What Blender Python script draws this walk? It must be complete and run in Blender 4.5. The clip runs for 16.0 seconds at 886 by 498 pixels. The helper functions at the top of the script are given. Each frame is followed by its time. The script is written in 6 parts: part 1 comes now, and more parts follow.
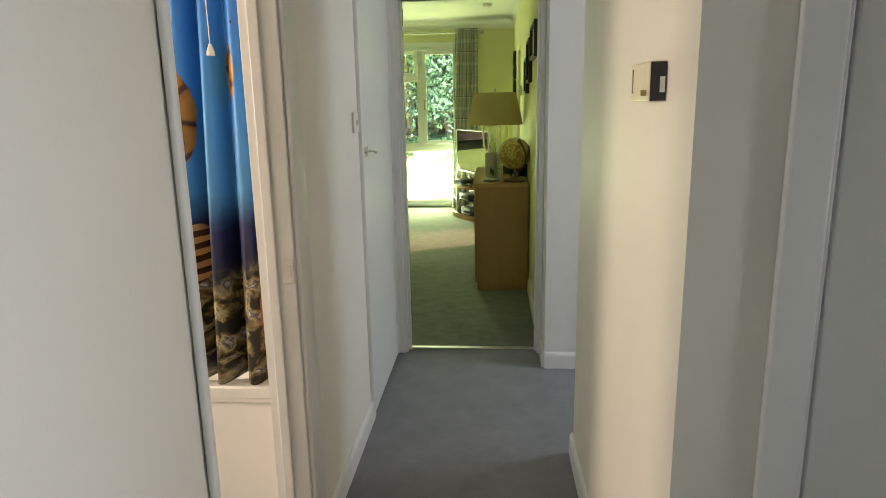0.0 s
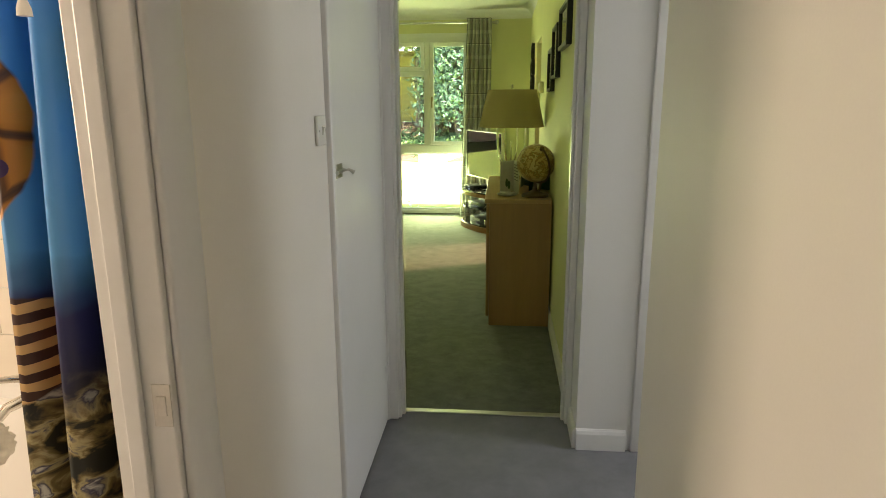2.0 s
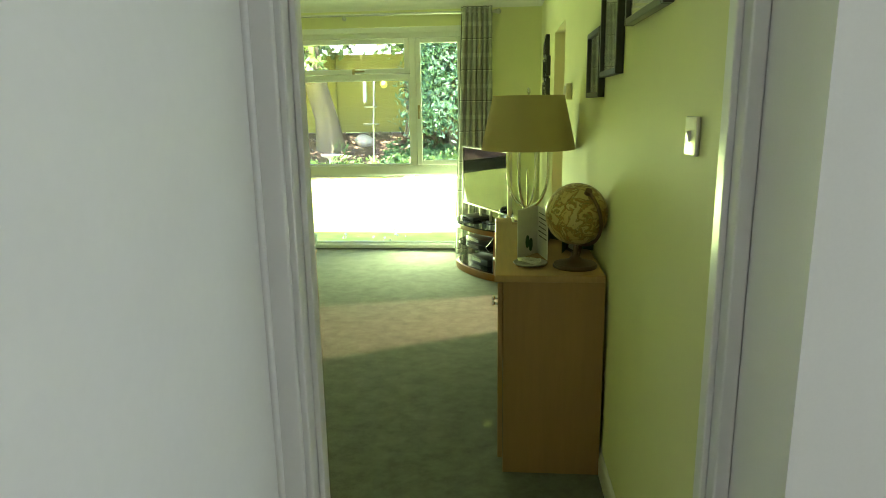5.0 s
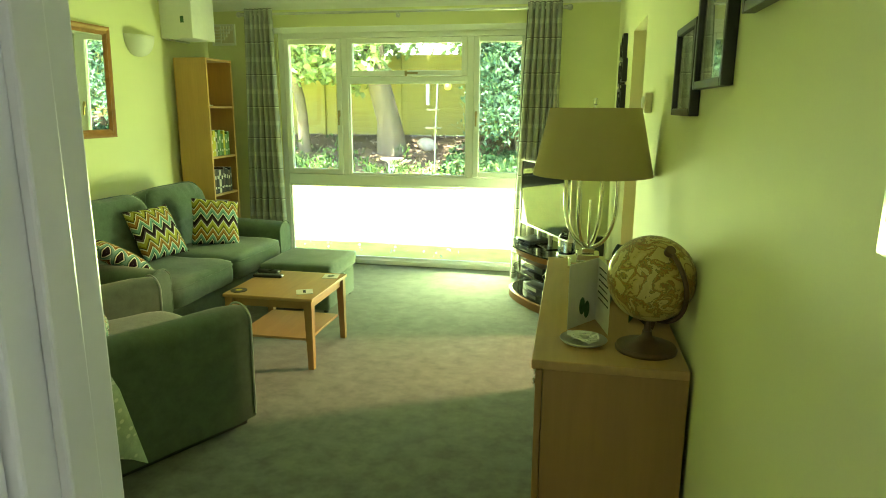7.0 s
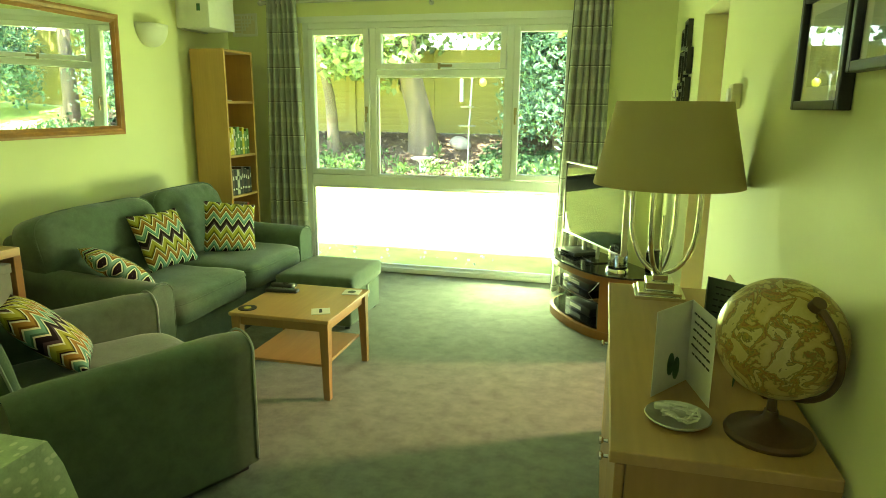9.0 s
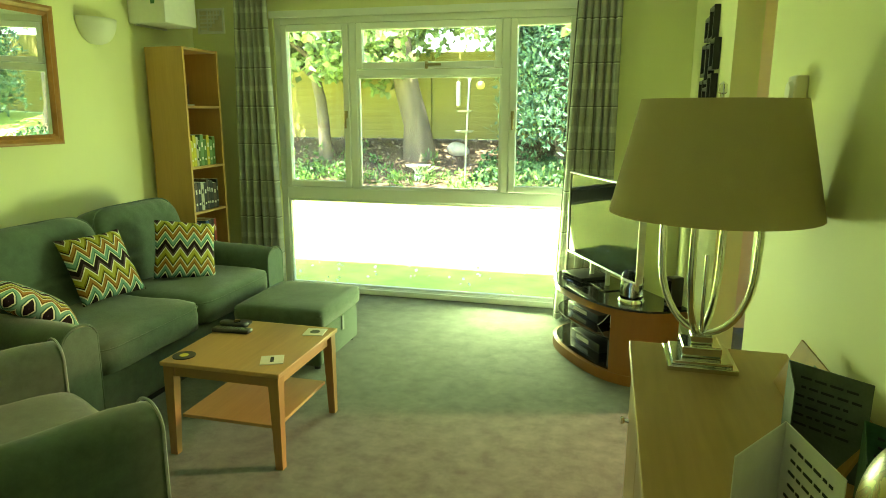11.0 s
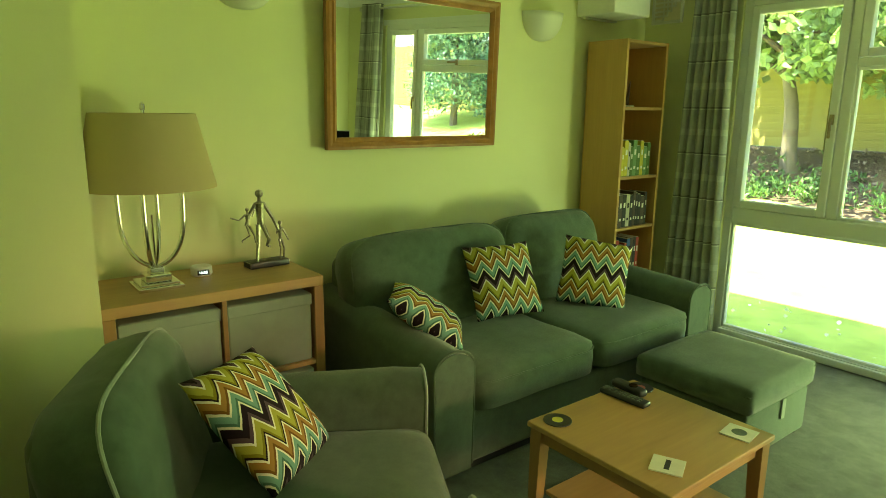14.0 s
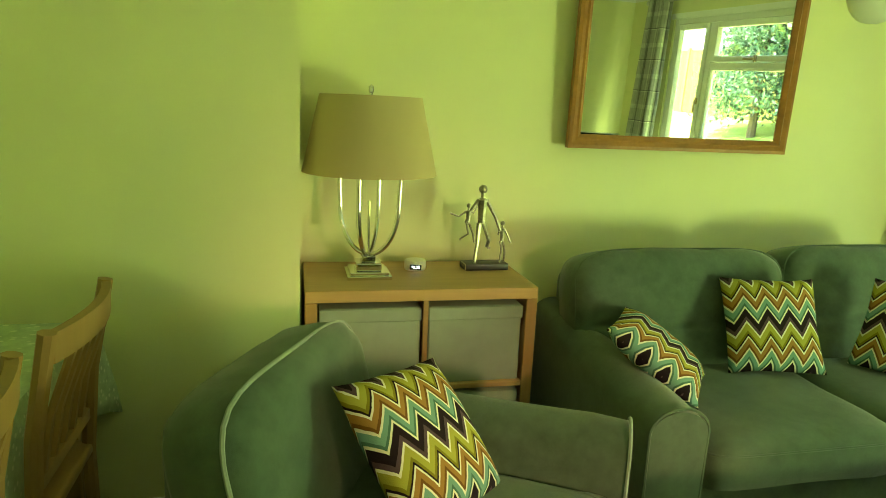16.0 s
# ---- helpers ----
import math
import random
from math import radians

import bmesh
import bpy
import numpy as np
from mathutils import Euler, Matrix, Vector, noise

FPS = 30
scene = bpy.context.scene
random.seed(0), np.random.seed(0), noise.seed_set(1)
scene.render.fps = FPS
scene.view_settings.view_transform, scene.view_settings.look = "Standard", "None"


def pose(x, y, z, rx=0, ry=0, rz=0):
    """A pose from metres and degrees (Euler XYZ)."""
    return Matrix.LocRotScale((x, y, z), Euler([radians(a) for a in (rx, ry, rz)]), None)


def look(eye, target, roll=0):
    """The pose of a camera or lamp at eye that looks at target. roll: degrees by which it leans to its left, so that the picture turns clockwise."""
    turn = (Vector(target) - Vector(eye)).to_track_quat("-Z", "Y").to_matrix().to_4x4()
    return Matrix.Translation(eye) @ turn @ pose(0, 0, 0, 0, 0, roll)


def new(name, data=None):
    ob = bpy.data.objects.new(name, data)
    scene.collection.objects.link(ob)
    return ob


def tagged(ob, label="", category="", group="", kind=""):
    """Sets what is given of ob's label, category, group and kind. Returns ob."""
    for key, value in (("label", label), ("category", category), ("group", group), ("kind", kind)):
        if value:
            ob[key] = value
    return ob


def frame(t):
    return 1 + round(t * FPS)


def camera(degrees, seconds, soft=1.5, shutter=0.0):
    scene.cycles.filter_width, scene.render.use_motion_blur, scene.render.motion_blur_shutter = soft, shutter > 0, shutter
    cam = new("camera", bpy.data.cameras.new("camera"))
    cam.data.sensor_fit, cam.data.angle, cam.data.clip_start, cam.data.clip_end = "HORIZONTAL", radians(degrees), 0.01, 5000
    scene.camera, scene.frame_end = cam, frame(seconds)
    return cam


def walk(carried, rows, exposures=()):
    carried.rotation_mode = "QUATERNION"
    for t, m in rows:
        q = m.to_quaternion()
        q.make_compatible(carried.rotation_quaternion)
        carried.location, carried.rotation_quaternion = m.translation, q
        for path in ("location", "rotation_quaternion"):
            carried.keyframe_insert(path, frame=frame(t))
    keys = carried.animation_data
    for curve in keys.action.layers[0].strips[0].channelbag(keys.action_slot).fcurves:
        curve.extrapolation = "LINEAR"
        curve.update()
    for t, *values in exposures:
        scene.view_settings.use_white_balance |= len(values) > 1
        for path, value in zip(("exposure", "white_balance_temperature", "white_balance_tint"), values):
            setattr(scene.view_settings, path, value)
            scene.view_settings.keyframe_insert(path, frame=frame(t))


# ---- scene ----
cam = camera(69.1, 16.0, soft=0.9)
PATH = [
    (0, (0.512, -3.741, 1.472), (0.357, -1.797, 1.032), -1.1),
    (0.5, (0.502, -3.568, 1.481), (0.343, -1.624, 1.037), -1.0),
    (1, (0.511, -3.361, 1.477), (0.345, -1.418, 1.03), -0.6),
    (1.5, (0.511, -3.124, 1.49), (0.334, -1.183, 1.041), -0.4),
    (2, (0.462, -2.879, 1.486), (0.283, -0.938, 1.035), -0.3),
    (2.5, (0.392, -2.611, 1.507), (0.216, -0.67, 1.058), -0.6),
    (3, (0.386, -2.317, 1.501), (0.211, -0.375, 1.055), -0.9),
    (3.5, (0.381, -2.024, 1.501), (0.211, -0.081, 1.055), -0.8),
    (4, (0.372, -1.718, 1.502), (0.21, 0.226, 1.06), -0.6),
    (4.2, (0.352, -1.605, 1.496), (0.202, 0.342, 1.064), -1.1),
    (6.3, (0.405, -0.705, 1.557), (0.15, 1.23, 1.12), 0.3),
    (6.5, (0.411, -0.644, 1.559), (0.126, 1.287, 1.124), 0.3),
    (7, (0.437, -0.487, 1.561), (0.06, 1.43, 1.132), 0.3),
    (7.5, (0.44, -0.366, 1.547), (0.011, 1.54, 1.117), 0.5),
    (8, (0.391, -0.228, 1.537), (-0.06, 1.671, 1.101), 0.6),
    (8.5, (0.334, -0.099, 1.54), (-0.123, 1.799, 1.104), 0.6),
    (9, (0.306, 0.016, 1.543), (-0.163, 1.911, 1.108), 0.5),
    (11.3, (0.244, 0.77, 1.529), (-0.242, 2.664, 1.112), 0.0),
    (11.5, (0.231, 0.836, 1.525), (-0.282, 2.724, 1.109), 0.2),
    (12, (0.197, 0.993, 1.509), (-0.479, 2.83, 1.1), 0.7),
    (12.5, (0.119, 1.111, 1.505), (-0.76, 2.859, 1.088), 1.4),
    (13, (0.005, 1.225, 1.503), (-1.071, 2.86, 1.089), 1.2),
    (13.5, (-0.066, 1.287, 1.505), (-1.381, 2.735, 1.088), 0.9),
    (14, (-0.127, 1.411, 1.518), (-1.673, 2.609, 1.101), 0.7),
    (14.5, (-0.146, 1.536, 1.503), (-1.826, 2.538, 1.087), 1.1),
    (15, (-0.19, 1.596, 1.505), (-1.938, 2.469, 1.08), 1.3),
    (15.5, (-0.294, 1.67, 1.496), (-2.113, 2.384, 1.068), 2.2),
    (16, (-0.379, 1.763, 1.455), (-2.282, 2.216, 1.036), 2.6),
]
walk(cam, [(t, look(eye, target, roll)) for t, eye, target, roll in PATH], [(0, 3.4, 6500, 10), (1.5, 3.25, 7000, 12), (2.6, 3.15, 6900, 9), (4.2, 3.25, 6400, 4), (6.5, 3.7, 6800, -8), (9, 3.7, 6900, -10), (11.5, 3.4, 7000, -13), (13, 3.3, 7000, -13), (14.5, 3.0, 7300, -15), (15.4, 3.15, 7400, -17), (16, 3.5, 7400, -17)]
)

# ---- world, sun, large lights ----
SUN_ELEV, SUN_AZ = radians(68), radians(198)      # azimuth: the side the sun stands on, from +y clockwise
world = bpy.data.worlds.new("sky")
scene.world = world
world.use_nodes = True
wn = world.node_tree.nodes
sky = wn.new("ShaderNodeTexSky")
sky.sky_type, sky.sun_disc = "NISHITA", False
sky.sun_elevation, sky.sun_rotation = SUN_ELEV, SUN_AZ
world.node_tree.links.new(sky.outputs[0], wn["Background"].inputs[0])
wn["Background"].inputs[1].default_value = 0.15
sun = new("sun", bpy.data.lights.new("sun", "SUN"))
sun.data.energy, sun.data.angle, sun.data.color = 5.0, radians(0.5), (1.0, 0.95, 0.86)
sun_from = Vector((math.sin(SUN_AZ) * math.cos(SUN_ELEV), math.cos(SUN_AZ) * math.cos(SUN_ELEV), math.sin(SUN_ELEV)))
sun.matrix_world = look(sun_from * 30, (0, 0, 0))


def area_lamp(name, eye, target, w, h, watts, color):
    """An area lamp set at an opening to add light to a room."""
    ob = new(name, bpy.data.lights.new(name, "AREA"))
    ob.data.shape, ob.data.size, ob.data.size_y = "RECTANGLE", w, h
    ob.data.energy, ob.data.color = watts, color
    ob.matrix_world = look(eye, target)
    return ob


area_lamp("daylight_garden_window", (-0.32, 5.60, 0.43), (-0.9, 0, 2.0), 0.68, 0.72, 7.0, (0.84, 1.0, 0.50))
# Lamp added for an unseen source, inferred from the warm carpet patch.
kw = area_lamp("daylight_kitchen_window", (3.95, 4.8, 1.75), (0.3, 3.3, 0.0), 0.30, 0.6, 2.2, (1.0, 0.58, 0.34))
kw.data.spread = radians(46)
# Lamp added out of view to lift the hall's left wall; no window known.
lw = area_lamp("added_lobby_lamp", (2.38, -3.1, 1.5), (0.3, -4.0, 1.1), 0.3, 1.2, 1.2, (0.90, 0.94, 1.0))
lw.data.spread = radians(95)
# Added lamp for the bright bathroom; its true source is out of sight.
area_lamp("added_bathroom_lamp", (-2.58, -2.45, 1.65), (-0.1, -1.9, 1.0), 0.85, 0.85, 5.2, (1.0, 0.80, 0.62))
# Added lamp with no seen window, throwing cool light along the side hall.
area_lamp("added_side_hall_lamp", (2.98, -0.67, 1.5), (0.8, -0.67, 1.0), 0.6, 1.15, 2.1, (0.86, 0.91, 1.0))

# ---- materials ----


def mat(name, color, rough=0.6, metal=0.0, scale=8.0, vary=0.12, bump=0.1, fine=180.0, spec=0.5, sheen=0.0, stretch=(1, 1, 1)):
    """A surface with large blotches and fine grain, in metres."""
    m = bpy.data.materials.new(name)
    m.use_nodes = True
    nt = m.node_tree
    b = nt.nodes["Principled BSDF"]
    tc = nt.nodes.new("ShaderNodeTexCoord")
    mp = nt.nodes.new("ShaderNodeMapping")
    mp.inputs["Scale"].default_value = stretch
    nt.links.new(tc.outputs["Object"], mp.inputs[0])
    big, small = nt.nodes.new("ShaderNodeTexNoise"), nt.nodes.new("ShaderNodeTexNoise")
    big.inputs["Scale"].default_value, small.inputs["Scale"].default_value = scale, fine
    big.inputs["Detail"].default_value = 4
    for n in (big, small):
        nt.links.new(mp.outputs[0], n.inputs["Vector"])
    mix = nt.nodes.new("ShaderNodeMath")
    mix.operation = "MULTIPLY_ADD"
    mix.inputs[1].default_value = 0.35
    nt.links.new(small.outputs[0], mix.inputs[0])
    nt.links.new(big.outputs[0], mix.inputs[2])
    ramp = nt.nodes.new("ShaderNodeValToRGB")
    ramp.color_ramp.elements[0].position, ramp.color_ramp.elements[1].position = 0.4, 0.95
    ramp.color_ramp.elements[0].color = (*[c * (1 - vary) for c in color], 1)
    ramp.color_ramp.elements[1].color = (*[min(1, c * (1 + vary)) for c in color], 1)
    nt.links.new(mix.outputs[0], ramp.inputs[0])
    nt.links.new(ramp.outputs[0], b.inputs["Base Color"])
    b.inputs["Roughness"].default_value, b.inputs["Metallic"].default_value = rough, metal
    b.inputs["Specular IOR Level"].default_value = spec
    b.inputs["Sheen Weight"].default_value = sheen
    if bump:
        bp = nt.nodes.new("ShaderNodeBump")
        bp.inputs["Strength"].default_value, bp.inputs["Distance"].default_value = bump, 0.004
        nt.links.new(mix.outputs[0], bp.inputs["Height"])
        nt.links.new(bp.outputs[0], b.inputs["Normal"])
    return m


def glass_mat(name, color=(1, 1, 1), rough=0.0):
    m = bpy.data.materials.new(name)
    m.use_nodes = True
    b = m.node_tree.nodes["Principled BSDF"]
    b.inputs["Base Color"].default_value = (*color, 1)
    b.inputs["Transmission Weight"].default_value, b.inputs["Roughness"].default_value = 1.0, rough
    b.inputs["IOR"].default_value = 1.45
    return m


WALL_LR = mat("pale_lime_wall_paint", (0.765, 0.765, 0.44), 0.7, scale=2, vary=0.03, bump=0.08)
WALL_HALL = mat("magnolia_wall_paint", (0.80, 0.77, 0.70), 0.65, scale=2, vary=0.03, bump=0.08)
WALL_PLAIN = mat("white_emulsion", (0.8, 0.8, 0.78), 0.7, scale=2, vary=0.03, bump=0.08)
CEIL = mat("ceiling_paint", (0.82, 0.82, 0.78), 0.8, scale=2, vary=0.02, bump=0.06)
GLOSS = mat("white_gloss_paint", (0.80, 0.80, 0.79), 0.28, scale=3, vary=0.03, bump=0.015, fine=60)
UPVC = mat("white_upvc", (0.82, 0.83, 0.81), 0.3, scale=3, vary=0.02, bump=0.0)
CARPET_LR = mat("grey_green_carpet", (0.112, 0.120, 0.098), 0.95, scale=9, vary=0.6, bump=0.6, fine=420, spec=0.1, sheen=0.3)
CARPET_HALL = mat("grey_carpet", (0.21, 0.21, 0.23), 0.95, scale=6, vary=0.2, bump=0.6, fine=420, spec=0.1, sheen=0.2)
WALL_PEACH = mat("peach_wall_paint", (0.80, 0.66, 0.48), 0.7, scale=2, vary=0.03, bump=0.08)
STEEL = mat("brushed_steel", (0.62, 0.61, 0.58), 0.35, 1.0, scale=20, vary=0.1, bump=0.05)
CHROME = mat("polished_chrome", (0.78, 0.77, 0.72), 0.08, 1.0, scale=20, vary=0.04, bump=0)
BRASS = mat("aged_brass", (0.42, 0.34, 0.2), 0.35, 1.0, scale=60, vary=0.2, bump=0.1)
IRON = mat("dark_hinge_metal", (0.12, 0.10, 0.08), 0.5, 0.8, scale=60, vary=0.3, bump=0.15)
BLACK = mat("black_plastic", (0.02, 0.02, 0.022), 0.35, scale=30, vary=0.2, bump=0.03)
BLACK_GLASS = mat("black_glass", (0.008, 0.008, 0.009), 0.04, scale=30, vary=0.1, bump=0)
SCREEN = mat("matt_screen_glass", (0.008, 0.008, 0.009), 0.03, scale=30, vary=0.1, bump=0, spec=0.11)
WHITE_PL = mat("white_plastic", (0.78, 0.77, 0.72), 0.35, scale=30, vary=0.03, bump=0)
CREAM_PL = mat("cream_plastic", (0.72, 0.66, 0.50), 0.4, scale=30, vary=0.05, bump=0)
PAPER = mat("card_paper", (0.74, 0.73, 0.66), 0.7, scale=30, vary=0.05, bump=0.02)
INK = mat("dark_ink", (0.03, 0.03, 0.035), 0.7, vary=0.1, bump=0)
SHADE = mat("lampshade_fabric", (0.46, 0.38, 0.20), 0.85, scale=6, vary=0.05, bump=0.25, fine=600, stretch=(1, 1, 0.3))
BEECH = mat("orange_beech_veneer", (0.28, 0.115, 0.024), 0.35, scale=5, vary=0.14, bump=0.04, fine=60, stretch=(1, 1, 0.1))
DARKWOOD = mat("dark_turned_wood", (0.10, 0.05, 0.025), 0.4, scale=20, vary=0.3, bump=0.1)
ZINC = mat("dull_galvanised_metal", (0.30, 0.30, 0.28), 0.5, 0.6, scale=30, vary=0.2, bump=0.05)
PINE = mat("varnished_pine_frame", (0.34, 0.15, 0.045), 0.35, scale=12, vary=0.25, bump=0.05, fine=60)
PIPING = mat("pale_piping", (0.33, 0.36, 0.32), 0.85, scale=30, vary=0.1, bump=0.2)
CANVAS = mat("pale_green_canvas", (0.31, 0.36, 0.28), 0.9, scale=12, vary=0.08, bump=0.3, fine=500)
CERAMIC = mat("white_glazed_ceramic", (0.82, 0.81, 0.78), 0.12, scale=4, vary=0.02, bump=0)
TILE = mat("cream_wall_tile", (0.78, 0.72, 0.62), 0.15, scale=5, vary=0.03, bump=0)
TILE_BLACK = mat("black_wall_tile", (0.012, 0.013, 0.02), 0.12, scale=5, vary=0.1, bump=0)
GROUT = mat("tile_grout", (0.62, 0.56, 0.46), 0.9, scale=40, vary=0.1, bump=0.2)
GLASS = glass_mat("clear_glass")
MIRROR = mat("silvered_glass", (0.9, 0.92, 0.9), 0.0, 1.0, vary=0.0, bump=0)
OAK = mat("oak_veneer", (0.34, 0.195, 0.075), 0.42, scale=5, vary=0.16, bump=0.08, fine=60, stretch=(1, 1, 0.08))
# Oak brightened in colour for the dim window corner where the bookcase stands.
OAK_BRIGHTENED = mat("brightened_oak_veneer", (0.50, 0.30, 0.105), 0.42, scale=5, vary=0.16, bump=0.08, fine=60, stretch=(1, 1, 0.08))
OAK_Y = mat("oak_grain_lengthwise", (0.45, 0.28, 0.12), 0.4, scale=5, vary=0.2, bump=0.08, fine=60, stretch=(1, 0.08, 1))
SOFA = mat("grey_woven_upholstery", (0.093, 0.128, 0.088), 0.92, scale=12, vary=0.3, bump=0.35, fine=500, spec=0.15, sheen=0.35)
SOIL = mat("dark_leafy_soil", (0.12, 0.085, 0.055), 0.95, scale=5, vary=0.5, bump=1.0, fine=45, spec=0.1)
LAWN = mat("lawn_grass", (0.38, 0.46, 0.11), 0.9, scale=3, vary=0.3, bump=0.8, fine=90, spec=0.1)

for m_ in (CARPET_LR, CARPET_HALL, SOFA):
    n_ = next(n for n in m_.node_tree.nodes if n.type == "TEX_NOISE")
    n_.inputs["Detail"].default_value, n_.inputs["Roughness"].default_value = 9, 0.70

# ---- mesh helpers ----


def box(bm, a, b, bevel=0.0, seg=2):
    c = [(p + q) / 2 for p, q in zip(a, b)]
    s = [abs(q - p) for p, q in zip(a, b)]
    r = bmesh.ops.create_cube(bm, size=1, matrix=Matrix.Translation(c) @ Matrix.Diagonal((*s, 1)))
    if bevel:
        edges = list({e for v in r["verts"] for e in v.link_edges})
        bmesh.ops.bevel(bm, geom=edges, offset=min(bevel, min(s) * 0.49), segments=seg, profile=0.5, affect="EDGES")
    return bm


def boxm(a, b, bevel=0.0, seg=2):
    return box(bmesh.new(), a, b, bevel, seg)


def cyl(bm, p0, p1, r0, r1=None, seg=16, caps=True):
    p0, p1 = Vector(p0), Vector(p1)
    d = p1 - p0
    m = Matrix.Translation((p0 + p1) / 2) @ d.to_track_quat("Z", "Y").to_matrix().to_4x4()
    bmesh.ops.create_cone(bm, cap_ends=caps, segments=seg, radius1=r0, radius2=r0 if r1 is None else r1, depth=d.length, matrix=m)
    return bm


def lathe(bm, prof, seg=32, center=(0, 0, 0), sx=1.0, sy=1.0):
    """Turn (radius, height) pairs round z."""
    rings = []
    for r, z in prof:
        rings.append([bm.verts.new((center[0] + sx * r * math.cos(2 * math.pi * k / seg), center[1] + sy * r * math.sin(2 * math.pi * k / seg), center[2] + z)) for k in range(seg)])
    for p, q in zip(rings, rings[1:]):
        for k in range(seg):
            bm.faces.new((p[k], p[(k + 1) % seg], q[(k + 1) % seg], q[k]))
    if prof[0][0] > 1e-4:
        bm.faces.new(rings[0][::-1])
    if prof[-1][0] > 1e-4:
        bm.faces.new(rings[-1])
    return bm


def tube(bm, pts, r, seg=8, closed=False):
    """A round rod along points."""
    pts = [Vector(p) for p in pts]
    n, rings, up = len(pts), [], None
    for i, p in enumerate(pts):
        a, b = pts[max(i - 1, 0)], pts[min(i + 1, n - 1)]
        if closed:
            a, b = pts[i - 1], pts[(i + 1) % n]
        t = (b - a).normalized()
        if up is None:
            up = t.orthogonal().normalized()
        up = (up - t * up.dot(t)).normalized()
        side = t.cross(up)
        rr = r[i] if isinstance(r, (list, tuple)) else r
        rings.append([bm.verts.new(p + (up * math.cos(2 * math.pi * k / seg) + side * math.sin(2 * math.pi * k / seg)) * rr) for k in range(seg)])
    pairs = list(zip(rings, rings[1:])) + ([(rings[-1], rings[0])] if closed else [])
    for p, q in pairs:
        for k in range(seg):
            bm.faces.new((p[k], p[(k + 1) % seg], q[(k + 1) % seg], q[k]))
    if not closed:
        bm.faces.new(rings[0][::-1])
        bm.faces.new(rings[-1])
    return bm


def part(name, bm, material, parent=None, label="", smooth=False, at=None):
    """Link a bmesh as one mesh object under a thing or a part."""
    bmesh.ops.recalc_face_normals(bm, faces=bm.faces[:])
    me = bpy.data.meshes.new(name)
    bm.to_mesh(me)
    bm.free()
    for mm in material if isinstance(material, (list, tuple)) else (material,):
        me.materials.append(mm)
    if smooth:
        me.polygons.foreach_set("use_smooth", [True] * len(me.polygons))
        if smooth != "all":
            me.set_sharp_from_angle(angle=radians(40))
    ob = new(name, me)
    if parent:
        ob.parent = parent
    if at is not None:
        ob.matrix_basis = at
    if label:
        ob["label"] = label
    return ob


def thing(name, m, label, category, group="", kind=""):
    e = new(name)
    e.empty_display_size = 0.1
    e.matrix_basis = m
    return tagged(e, label, category, group, kind)


def struct(name, bm, material, label, category):
    return tagged(part(name, bm, material), label, category, kind="structure")

# ---- large structure ----
XR, XL, YW, CH = 0.80, -3.16, 5.62, 2.58      # living room: walls, window wall, ceiling
XA, YA = -2.55, 1.785                          # chimney-breast face and its corner
HL, HR = -0.07, 0.85                           # hall walls
WX0, WX1, WZ1 = -2.42, 0.06, 2.26              # window opening
DX0, DX1, DZ = 3.22, 4.02, 2.05                # kitchen doorway in the right-hand wall (y range, height)



def land(x, y):
    """Height of the garden: level lawn, then a bank rising to the fence."""
    def ease(a, b):
        t = min(max((y - a) / (b - a), 0), 1)
        return t * t * (3 - 2 * t)
    return -0.12 + 0.42 * ease(8.0, 10.9) + 0.62 * ease(10.5, 14.0) + 0.02 * noise.noise(Vector((x * 0.7, y * 0.7, 0)))


def sheet(xs, ys, lift=0.0, edge=None):
    bm = bmesh.new()
    g = [[bm.verts.new((x, y + (edge(x) if edge and j == 0 else 0), land(x, y + (edge(x) if edge and j == 0 else 0)) + lift)) for j, y in enumerate(ys)] for x in xs]
    for i in range(len(xs) - 1):
        for j in range(len(ys) - 1):
            bm.faces.new((g[i][j], g[i + 1][j], g[i + 1][j + 1], g[i][j + 1]))
    return bm


struct("ground", sheet([-90, -50, -30, -18] + [-14 + k * 0.7 for k in range(41)] + [18, 30, 50, 90], [-60, -20, 5.8] + [6.2 + k * 0.35 for k in range(26)] + [16, 20, 30, 50, 90]), LAWN, "mown lawn rising to a bank by the fence", "lawn")
struct("ground_flower_bed", sheet([-14 + k * 0.35 for k in range(53)], [10.55 + k * 0.35 for k in range(12)], 0.012, lambda x: 0.25 * math.sin(x * 0.9) + 0.12 * math.sin(x * 2.3)), SOIL, "dark leaf-littered soil of the shaded bed", "flower bed")
# Unseen slab whose front edge puts the house shadow on the lawn.
bm = boxm((-3.6, -5.7, CH + 0.125), (4.4, 6.02, CH + 0.30))
struct("roof", bm, WALL_PLAIN, "unseen flat roof slab, its edge set to shade the near lawn", "roof")
struct("floor", boxm((-3.4, 0.0, -0.1), (4.2, 5.9, 0.0)), CARPET_LR, "grey-green cut-pile fitted carpet with footmarks", "carpet")
struct("floor_hall", boxm((-3.0, -5.6, -0.1), (3.2, -0.006, 0.0)), CARPET_HALL, "worn dark grey fitted hall carpet", "carpet")
struct("ceiling", boxm((-3.4, -5.6, CH), (4.2, 5.9, CH + 0.12)), CEIL, "plain off-white painted ceiling", "ceiling")

bm = boxm((XL - 0.2, YA, 0), (XL, YW, CH))
struct("wall_west", bm, WALL_LR, "pale lime painted plaster wall", "wall")
struct("wall_chimney_breast", boxm((XL - 0.2, 0.03, 0), (XA, YA, CH)), WALL_LR, "pale lime painted wall stepping out into the room", "wall")

bm = bmesh.new()   # window wall
box(bm, (XL - 0.2, YW, 0), (WX0, YW + 0.13, CH))
